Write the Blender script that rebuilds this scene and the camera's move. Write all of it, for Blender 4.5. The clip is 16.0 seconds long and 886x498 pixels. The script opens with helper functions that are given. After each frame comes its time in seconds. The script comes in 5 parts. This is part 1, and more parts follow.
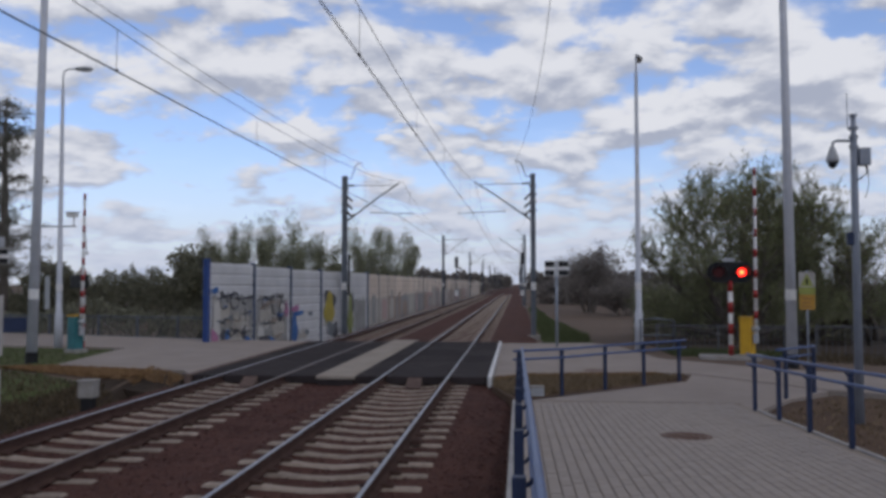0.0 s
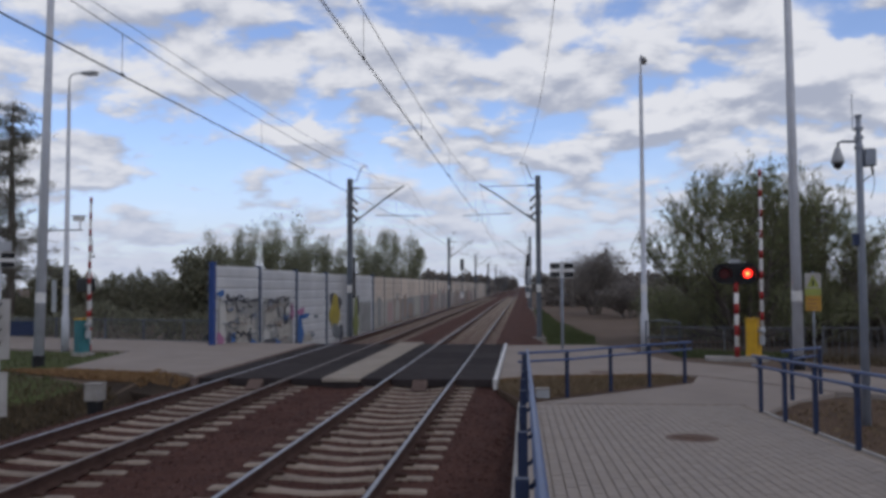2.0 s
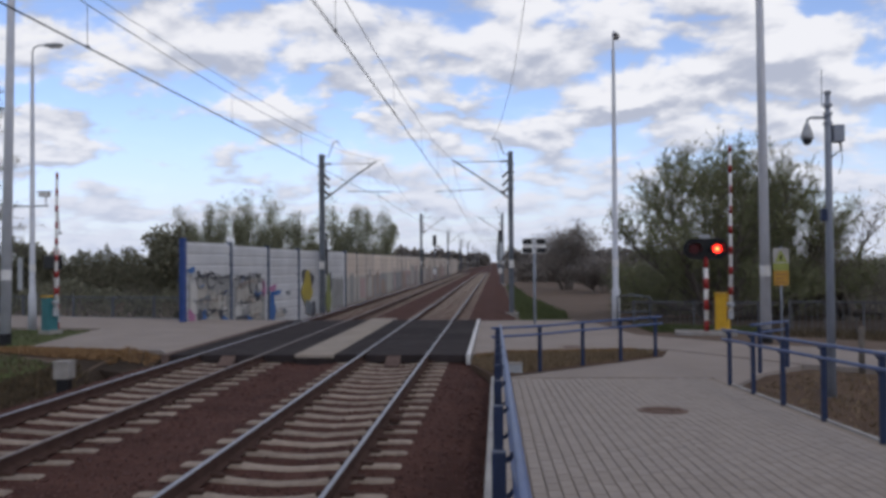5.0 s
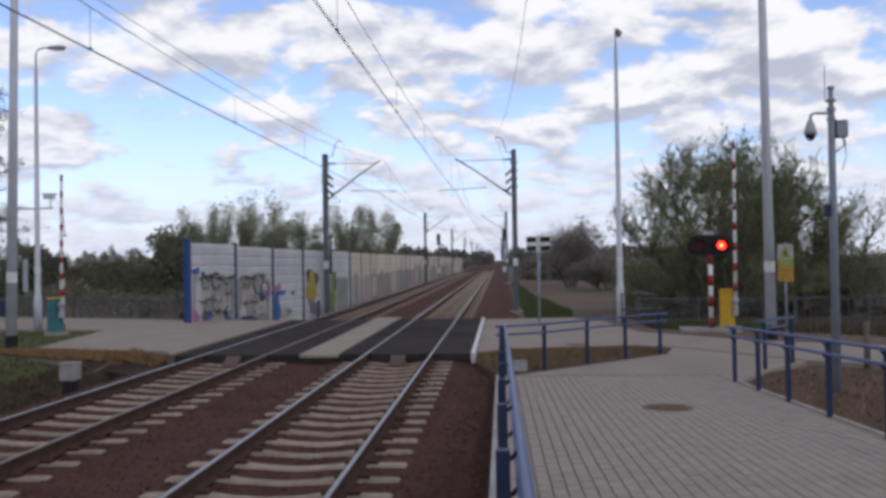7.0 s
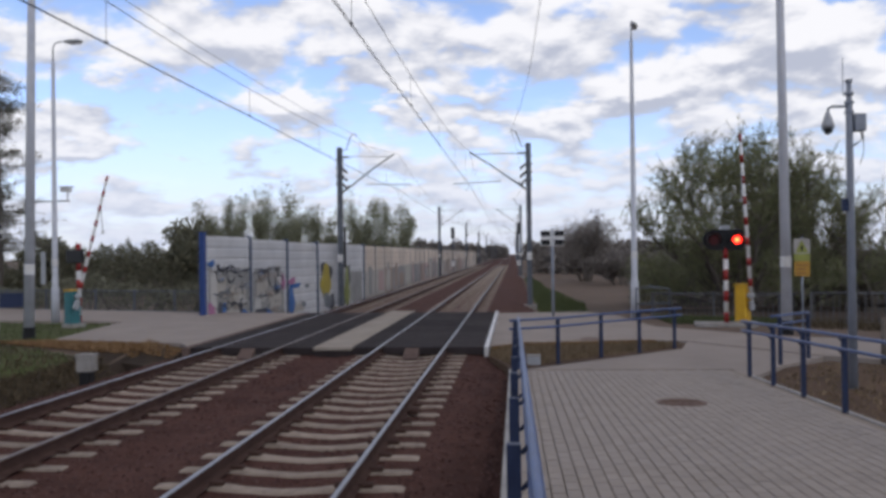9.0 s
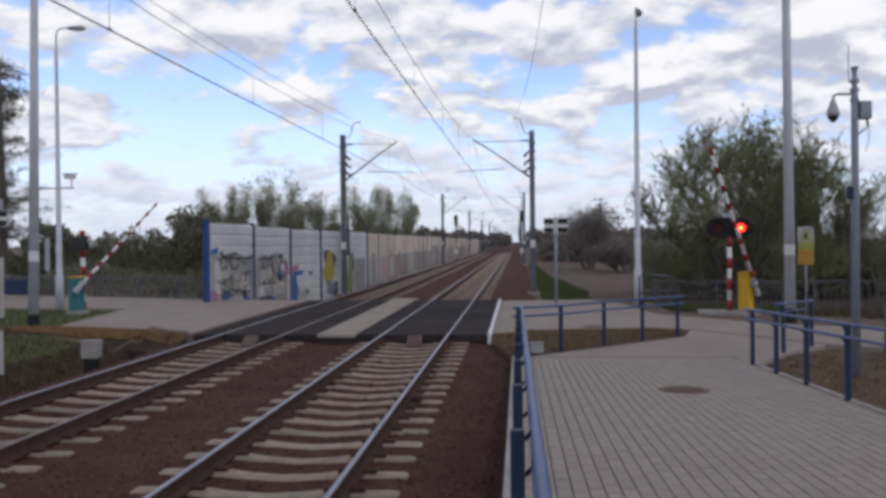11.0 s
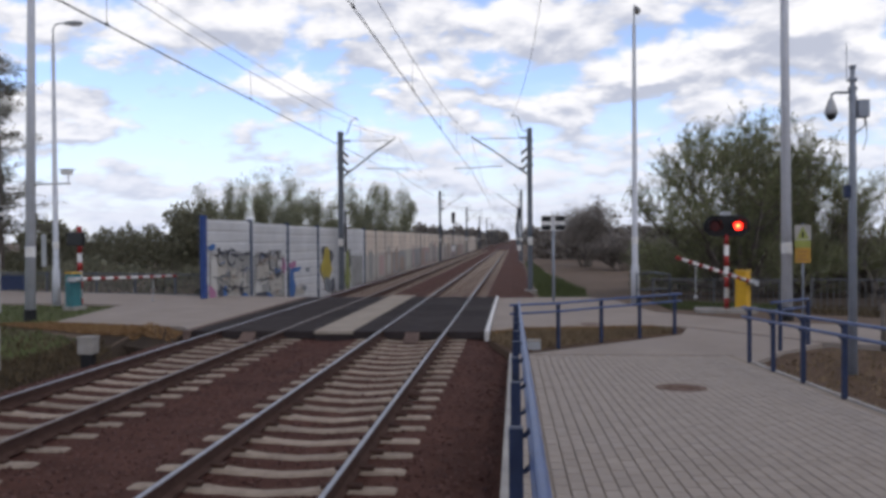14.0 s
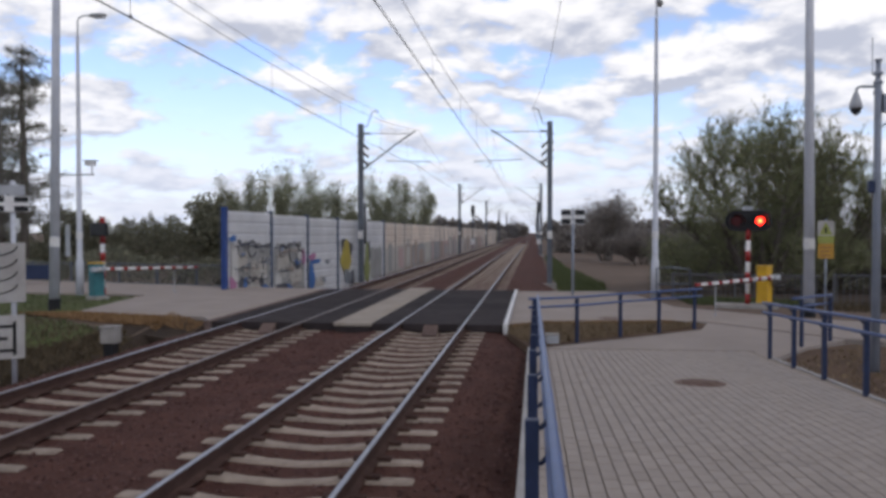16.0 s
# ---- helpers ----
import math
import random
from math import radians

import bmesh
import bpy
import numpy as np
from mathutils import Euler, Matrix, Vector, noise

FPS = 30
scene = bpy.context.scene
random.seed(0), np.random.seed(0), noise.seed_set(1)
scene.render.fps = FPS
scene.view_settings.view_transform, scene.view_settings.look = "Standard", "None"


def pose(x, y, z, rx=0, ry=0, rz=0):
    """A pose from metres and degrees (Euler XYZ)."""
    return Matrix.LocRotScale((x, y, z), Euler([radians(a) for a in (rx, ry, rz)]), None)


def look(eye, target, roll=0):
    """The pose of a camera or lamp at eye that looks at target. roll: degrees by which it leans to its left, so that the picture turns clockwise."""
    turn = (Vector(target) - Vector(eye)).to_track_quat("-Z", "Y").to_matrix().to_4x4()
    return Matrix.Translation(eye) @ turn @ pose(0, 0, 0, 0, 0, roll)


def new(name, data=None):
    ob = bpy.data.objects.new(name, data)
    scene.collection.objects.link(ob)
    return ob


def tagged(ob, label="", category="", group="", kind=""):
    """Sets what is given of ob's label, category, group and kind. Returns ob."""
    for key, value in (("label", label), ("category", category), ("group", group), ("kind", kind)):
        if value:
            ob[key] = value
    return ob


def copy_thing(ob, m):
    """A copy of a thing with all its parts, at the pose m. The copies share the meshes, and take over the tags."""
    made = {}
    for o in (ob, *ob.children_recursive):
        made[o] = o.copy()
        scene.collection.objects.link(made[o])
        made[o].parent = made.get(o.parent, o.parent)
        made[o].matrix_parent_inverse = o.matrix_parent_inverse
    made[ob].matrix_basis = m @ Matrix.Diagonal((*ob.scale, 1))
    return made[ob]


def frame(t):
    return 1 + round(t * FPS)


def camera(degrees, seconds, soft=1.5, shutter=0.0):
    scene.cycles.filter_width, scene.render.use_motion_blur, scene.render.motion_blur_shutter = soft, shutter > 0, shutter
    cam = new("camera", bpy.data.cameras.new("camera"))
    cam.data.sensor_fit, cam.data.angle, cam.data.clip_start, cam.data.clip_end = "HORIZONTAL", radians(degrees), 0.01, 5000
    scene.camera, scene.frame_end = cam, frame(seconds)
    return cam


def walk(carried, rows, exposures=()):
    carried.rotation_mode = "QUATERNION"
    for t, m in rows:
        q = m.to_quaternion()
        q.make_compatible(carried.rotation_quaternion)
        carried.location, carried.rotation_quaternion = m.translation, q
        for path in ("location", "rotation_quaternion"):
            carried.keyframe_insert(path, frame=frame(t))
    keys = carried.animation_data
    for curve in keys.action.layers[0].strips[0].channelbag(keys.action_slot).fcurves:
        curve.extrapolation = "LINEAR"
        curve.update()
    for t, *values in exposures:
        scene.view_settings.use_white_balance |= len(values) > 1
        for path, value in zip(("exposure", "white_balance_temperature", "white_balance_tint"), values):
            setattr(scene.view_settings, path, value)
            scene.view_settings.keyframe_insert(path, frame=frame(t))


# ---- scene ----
cam = camera(57.6, 16.0, soft=3.5)
walk(cam, [
    (0.0, pose(-0.015, -0.000, 2.096, 92.447, 0.085, 5.308)),
    (0.5, pose(-0.011, 0.003, 2.097, 92.623, 0.368, 5.469)),
    (1.0, pose(-0.004, -0.001, 2.097, 92.623, 0.572, 5.602)),
    (1.5, pose(-0.004, -0.010, 2.097, 92.581, 0.306, 5.853)),
    (2.0, pose(-0.001, -0.012, 2.097, 92.609, 0.269, 5.709)),
    (2.5, pose(-0.005, 0.004, 2.101, 91.970, 0.161, 4.391)),
    (3.0, pose(-0.007, -0.000, 2.093, 91.185, -0.559, 5.260)),
    (3.5, pose(-0.011, -0.006, 2.082, 91.790, -0.318, 6.037)),
    (4.0, pose(-0.021, -0.007, 2.084, 90.813, -0.584, 6.138)),
    (4.5, pose(-0.022, 0.013, 2.087, 90.903, 0.305, 3.786)),
    (7.0, pose(-0.013, 0.002, 2.091, 90.816, 0.908, 4.049)),
    (7.5, pose(-0.016, 0.003, 2.088, 90.726, 0.880, 4.017)),
    (8.0, pose(-0.013, 0.001, 2.088, 90.878, 1.156, 4.203)),
    (8.5, pose(-0.006, -0.003, 2.090, 90.638, 0.973, 4.541)),
    (9.0, pose(-0.002, 0.005, 2.091, 90.375, 0.725, 5.058)),
    (11.5, pose(-0.007, -0.002, 2.088, 89.444, 0.630, 5.283)),
    (12.0, pose(-0.005, 0.000, 2.090, 89.556, 0.637, 5.182)),
    (12.5, pose(-0.011, 0.006, 2.089, 89.688, 0.618, 5.282)),
    (13.0, pose(-0.012, 0.006, 2.088, 89.750, 0.571, 4.975)),
    (13.5, pose(-0.012, 0.006, 2.089, 89.577, 0.576, 5.030)),
    (14.0, pose(-0.015, 0.005, 2.088, 89.290, 0.425, 5.083)),
    (14.5, pose(-0.007, -0.001, 2.092, 89.244, 0.264, 5.280)),
    (15.0, pose(-0.007, -0.002, 2.085, 89.008, 0.209, 5.763)),
    (15.5, pose(-0.007, -0.002, 2.089, 88.918, 0.157, 5.696)),
    (16.0, pose(-0.007, -0.014, 2.086, 88.800, 0.019, 6.468)),
], exposures=[(0.0, -0.41, 6250, 10), (1.5, -0.41, 6250, 10), (3.5, -0.29, 6300, 10), (8.0, -0.03, 6450, 10), (9.0, -0.06, 6450, 10), (11.5, -0.06, 6480, 10), (12.3, 0.03, 6520, 10), (16.0, 0.03, 6520, 10)])

# ---- world, sun ----
world = bpy.data.worlds.new("sky")
scene.world = world
world.use_nodes = True
wn, wl = world.node_tree.nodes, world.node_tree.links
wn.clear()


def wnode(kind, **vals):
    n = wn.new(kind)
    for k, v in vals.items():
        n.inputs[k].default_value = v
    return n


def wmath(op, a, b=None, c=None, clamp=False):
    n = wn.new("ShaderNodeMath")
    n.operation, n.use_clamp = op, clamp
    for i, v in enumerate((a, b, c)):
        if v is None:
            continue
        if isinstance(v, (int, float)):
            n.inputs[i].default_value = v
        else:
            wl.new(v, n.inputs[i])
    return n.outputs[0]


SUN_ELEV, SUN_ROT = radians(48), radians(143)
sky = wn.new("ShaderNodeTexSky")
sky.sky_type, sky.sun_disc = "NISHITA", False
sky.sun_elevation, sky.sun_rotation = SUN_ELEV, SUN_ROT
sky.air_density, sky.dust_density, sky.ozone_density = 1.0, 0.6, 2.0
geo = wn.new("ShaderNodeTexCoord")
sep = wn.new("ShaderNodeSeparateXYZ")
wl.new(geo.outputs["Generated"], sep.inputs[0])
dx, dy, dz = sep.outputs
den = wmath("ADD", wmath("MAXIMUM", dz, 0.0), 0.3)
u, v = wmath("DIVIDE", dx, den), wmath("DIVIDE", dy, den)
comb = wn.new("ShaderNodeCombineXYZ")
wl.new(u, comb.inputs[0]), wl.new(v, comb.inputs[1])
comb.inputs[2].default_value = 3.4


def cloud_noise(scale, detail, rough, shift):
    m = wn.new("ShaderNodeMapping")
    m.inputs["Location"].default_value = shift
    wl.new(comb.outputs[0], m.inputs["Vector"])
    n = wnode("ShaderNodeTexNoise", Scale=scale, Detail=detail, Roughness=rough, Distortion=0.15)
    wl.new(m.outputs[0], n.inputs["Vector"])
    return n.outputs["Fac"]


def ramp(val, lo, hi):
    n = wn.new("ShaderNodeMapRange")
    n.interpolation_type = "SMOOTHSTEP"
    wl.new(val, n.inputs["Value"])
    n.inputs["From Min"].default_value, n.inputs["From Max"].default_value = lo, hi
    return n.outputs["Result"]


warp = cloud_noise(7.0, 4.0, 0.55, (1.7, 4.4, 0.2))
front = wmath("MAXIMUM", dy, 0.08)
bend = wmath("MULTIPLY", wmath("SUBTRACT", warp, 0.5), 0.20)
ahead = wn.new("ShaderNodeCombineXYZ")
wl.new(wmath("ADD", wmath("DIVIDE", dx, front), bend), ahead.inputs[0])
wl.new(wmath("ADD", wmath("DIVIDE", dz, front), wmath("MULTIPLY", bend, 0.42)), ahead.inputs[1])


def puffs_on(base, items, up=0.0):
    """Adds soft ovals to a cloud field: (sideways, up, half width, half height, weight) per unit ahead."""
    for u0, v0, a, b, weight in items:
        place = wn.new("ShaderNodeVectorMath")
        place.operation = "MULTIPLY_ADD"
        wl.new(ahead.outputs[0], place.inputs[0])
        place.inputs[1].default_value = (1 / a, 1 / b, 0)
        place.inputs[2].default_value = (-u0 / a, (up - v0) / b, 0)
        far = wn.new("ShaderNodeVectorMath")
        far.operation = "DOT_PRODUCT"
        wl.new(place.outputs[0], far.inputs[0]), wl.new(place.outputs[0], far.inputs[1])
        base = wmath("MULTIPLY_ADD", wmath("POWER", 0.3679, far.outputs["Value"]), weight, base)
    return base


GAPS = [(-0.646, 0.326, 0.065, 0.01, -0.1), (-0.47, 0.343, 0.043, 0.013, -0.13), (-0.306, 0.329, 0.051, 0.012, -0.12), (-0.589, 0.221, 0.137, 0.014, -0.16), (-0.418, 0.174, 0.094, 0.043, -0.18),
        (-0.232, 0.241, 0.036, 0.01, -0.12), (-0.21, 0.195, 0.051, 0.022, -0.12), (-0.358, 0.122, 0.188, 0.029, -0.1), (-0.044, 0.334, 0.043, 0.01, -0.12), (-0.066, 0.252, 0.051, 0.007, -0.07),
        (-0.045, 0.196, 0.072, 0.016, -0.14), (0.225, 0.289, 0.043, 0.01, -0.12), (0.417, 0.31, 0.029, 0.016, -0.14), (0.275, 0.132, 0.116, 0.022, -0.07), (0.087, 0.135, 0.116, 0.022, -0.06), (-0.36, 0.095, 0.24, 0.028, -0.09)]
BANKS = [(-0.359, 0.294, 0.123, 0.033, 0.12), (-0.159, 0.277, 0.079, 0.036, 0.1), (-0.145, 0.197, 0.033, 0.016, 0.2), (-0.287, 0.197, 0.033, 0.019, 0.15), (-0.572, 0.166, 0.079, 0.029, 0.14),
         (-0.603, 0.129, 0.065, 0.013, 0.12), (-0.582, 0.283, 0.101, 0.022, 0.08), (0.054, 0.277, 0.123, 0.043, 0.12), (0.169, 0.196, 0.051, 0.022, 0.15), (0.004, 0.166, 0.087, 0.01, 0.11),
         (0.344, 0.254, 0.108, 0.036, 0.13), (0.374, 0.178, 0.101, 0.029, 0.12), (0.25, 0.201, 0.058, 0.036, 0.1), (-0.188, 0.083, 0.217, 0.018, 0.05)]
THICK = [(0.303, 0.226, 0.066, 0.014, -0.45), (0.125, 0.173, 0.058, 0.01, -0.5), (0.388, 0.211, 0.07, 0.014, -0.14), (-0.306, 0.252, 0.065, 0.012, -0.25), (-0.51, 0.191, 0.065, 0.016, -0.3),
         (-0.116, 0.315, 0.087, 0.018, -0.2), (-0.575, 0.328, 0.087, 0.014, -0.2), (0.06, 0.248, 0.087, 0.018, -0.15)]
SUNLIT = [(-0.284, 0.277, 0.029, 0.016, 0.3), (-0.145, 0.195, 0.029, 0.014, 0.5), (0.169, 0.193, 0.043, 0.017, 0.4), (-0.291, 0.189, 0.029, 0.01, 0.45), (-0.603, 0.137, 0.065, 0.016, 0.45),
          (0.357, 0.262, 0.036, 0.009, 0.4), (0.054, 0.313, 0.108, 0.029, 0.2), (-0.473, 0.294, 0.043, 0.014, 0.25)]
field = puffs_on(puffs_on(cloud_noise(5.0, 9.0, 0.53, (2.3, 0.7, 0.0)), GAPS), BANKS)
above = puffs_on(cloud_noise(5.0, 9.0, 0.53, (2.3, 0.64, 0.0)), BANKS, 0.012)
mask = ramp(field, 0.39, 0.54)
# tops catch the light, undersides are grey
relief = wmath("MULTIPLY_ADD", wmath("SUBTRACT", field, above), 2.7, wmath("MULTIPLY_ADD", cloud_noise(9.0, 6.0, 0.55, (7.1, 3.2, 0.4)), 0.9, 0.17))
shade = ramp(puffs_on(puffs_on(relief, THICK), SUNLIT), 0.15, 0.95)
mixc = wn.new("ShaderNodeMixRGB")
mixc.inputs[1].default_value = (5.3, 5.6, 6.7, 1)
mixc.inputs[2].default_value = (10.1, 10.0, 10.3, 1)
wl.new(shade, mixc.inputs[0])
gain = wn.new("ShaderNodeMixRGB")
gain.blend_type = "MULTIPLY"
gain.inputs[0].default_value = 1.0
gain.inputs[2].default_value = (1.92, 1.86, 2.12, 1)
wl.new(sky.outputs[0], gain.inputs[1])
over = wn.new("ShaderNodeMixRGB")
wl.new(wmath("MULTIPLY_ADD", mask, 0.9, 0.08), over.inputs[0]), wl.new(gain.outputs[0], over.inputs[1]), wl.new(mixc.outputs[0], over.inputs[2])
# pale haze low over the horizon
haze = wn.new("ShaderNodeMixRGB")
wl.new(wmath("MULTIPLY", ramp(dz, 0.2, 0.0), 0.72), haze.inputs[0])
wl.new(over.outputs[0], haze.inputs[1])
haze.inputs[2].default_value = (6.9, 7.5, 9.2, 1)
# the unseen sky overhead is dimmed, as by cloud undersides, to darken the ground
under = wn.new("ShaderNodeMixRGB")
under.blend_type = "MULTIPLY"
wl.new(ramp(dz, 0.42, 0.8), under.inputs[0])
wl.new(haze.outputs[0], under.inputs[1])
under.inputs[2].default_value = (0.5, 0.5, 0.52, 1)
bg = wnode("ShaderNodeBackground", Strength=0.1)
wl.new(under.outputs[0], bg.inputs[0])
wout = wn.new("ShaderNodeOutputWorld")
wl.new(bg.outputs[0], wout.inputs[0])

sun = new("sun", bpy.data.lights.new("sun", "SUN"))
sun.data.energy, sun.data.angle, sun.data.color = 0.5, radians(12), (1.0, 0.95, 0.88)
sun.matrix_world = look((30, -25, 55), (0, 15, 0))


# ---- materials ----
def mat(name, base, dark=None, scale=4.0, fine=40.0, rough=0.7, metal=0.0, bump=0.1, coords="pos", rand=0.0, mix=(0.35, 0.65), spec=0.3):
    """Two scales of noise between two colours, with relief; rand varies pieces by their own random number."""
    m = bpy.data.materials.new(name)
    m.use_nodes = True
    nt = m.node_tree
    b = nt.nodes["Principled BSDF"]
    b.inputs["Roughness"].default_value, b.inputs["Metallic"].default_value = rough, metal
    b.inputs["Specular IOR Level"].default_value = spec if rough < 0.85 else min(spec, 0.1)
    dark = dark or tuple(c * 0.7 for c in base)
    if coords == "pos":
        co = nt.nodes.new("ShaderNodeNewGeometry").outputs["Position"]
    else:
        co = nt.nodes.new("ShaderNodeTexCoord").outputs["Object"]
    n1, n2 = nt.nodes.new("ShaderNodeTexNoise"), nt.nodes.new("ShaderNodeTexNoise")
    for n, s in ((n1, scale), (n2, fine)):
        n.inputs["Scale"].default_value, n.inputs["Detail"].default_value, n.inputs["Roughness"].default_value = s, 5.0, 0.6
        nt.links.new(co, n.inputs["Vector"])
    add = nt.nodes.new("ShaderNodeMath")
    add.operation = "MULTIPLY_ADD"
    nt.links.new(n1.outputs["Fac"], add.inputs[0])
    add.inputs[1].default_value = 0.6
    half = nt.nodes.new("ShaderNodeMath")
    half.operation = "MULTIPLY"
    half.inputs[1].default_value = 0.4
    nt.links.new(n2.outputs["Fac"], half.inputs[0])
    nt.links.new(half.outputs[0], add.inputs[2])
    r = nt.nodes.new("ShaderNodeValToRGB")
    r.color_ramp.elements[0].position, r.color_ramp.elements[1].position = mix
    r.color_ramp.elements[0].color, r.color_ramp.elements[1].color = (*dark, 1), (*base, 1)
    nt.links.new(add.outputs[0], r.inputs[0])
    col = r.outputs[0]
    if rand:
        oi = nt.nodes.new("ShaderNodeObjectInfo")
        mr = nt.nodes.new("ShaderNodeMapRange")
        mr.inputs["To Min"].default_value, mr.inputs["To Max"].default_value = 1 - rand, 1 + rand
        nt.links.new(oi.outputs["Random"], mr.inputs["Value"])
        hv = nt.nodes.new("ShaderNodeHueSaturation")
        nt.links.new(mr.outputs[0], hv.inputs["Value"])
        nt.links.new(col, hv.inputs["Color"])
        col = hv.outputs[0]
    nt.links.new(col, b.inputs["Base Color"])
    if bump:
        bp = nt.nodes.new("ShaderNodeBump")
        bp.inputs["Strength"].default_value, bp.inputs["Distance"].default_value = bump, 0.02
        nt.links.new(n2.outputs["Fac"], bp.inputs["Height"])
        nt.links.new(bp.outputs[0], b.inputs["Normal"])
    return m


def island_mat(name, a, c, rough=0.8, bump=0.0):
    """A colour between two for each separate piece of a joined mesh."""
    m = bpy.data.materials.new(name)
    m.use_nodes = True
    nt = m.node_tree
    b = nt.nodes["Principled BSDF"]
    b.inputs["Roughness"].default_value = rough
    b.inputs["Specular IOR Level"].default_value = 0.2
    g = nt.nodes.new("ShaderNodeNewGeometry")
    r = nt.nodes.new("ShaderNodeValToRGB")
    r.color_ramp.elements[0].color, r.color_ramp.elements[1].color = (*a, 1), (*c, 1)
    nt.links.new(g.outputs["Random Per Island"], r.inputs[0])
    nt.links.new(r.outputs[0], b.inputs["Base Color"])
    return m


def leaf_mat(name, a, c):
    """Thin leaves: part of the light comes through."""
    m = island_mat(name, a, c)
    nt = m.node_tree
    b = nt.nodes["Principled BSDF"]
    col = b.inputs["Base Color"].links[0].from_socket
    tr = nt.nodes.new("ShaderNodeBsdfTranslucent")
    nt.links.new(col, tr.inputs["Color"])
    mx = nt.nodes.new("ShaderNodeMixShader")
    mx.inputs[0].default_value = 0.55
    nt.links.new(b.outputs[0], mx.inputs[1])
    nt.links.new(tr.outputs[0], mx.inputs[2])
    out = [n for n in nt.nodes if n.type == "OUTPUT_MATERIAL"][0]
    nt.links.new(mx.outputs[0], out.inputs[0])
    return m


def glow(name, colour, strength):
    m = bpy.data.materials.new(name)
    m.use_nodes = True
    b = m.node_tree.nodes["Principled BSDF"]
    b.inputs["Base Color"].default_value = (*colour, 1)
    b.inputs["Emission Color"].default_value = (*colour, 1)
    b.inputs["Emission Strength"].default_value = strength
    return m


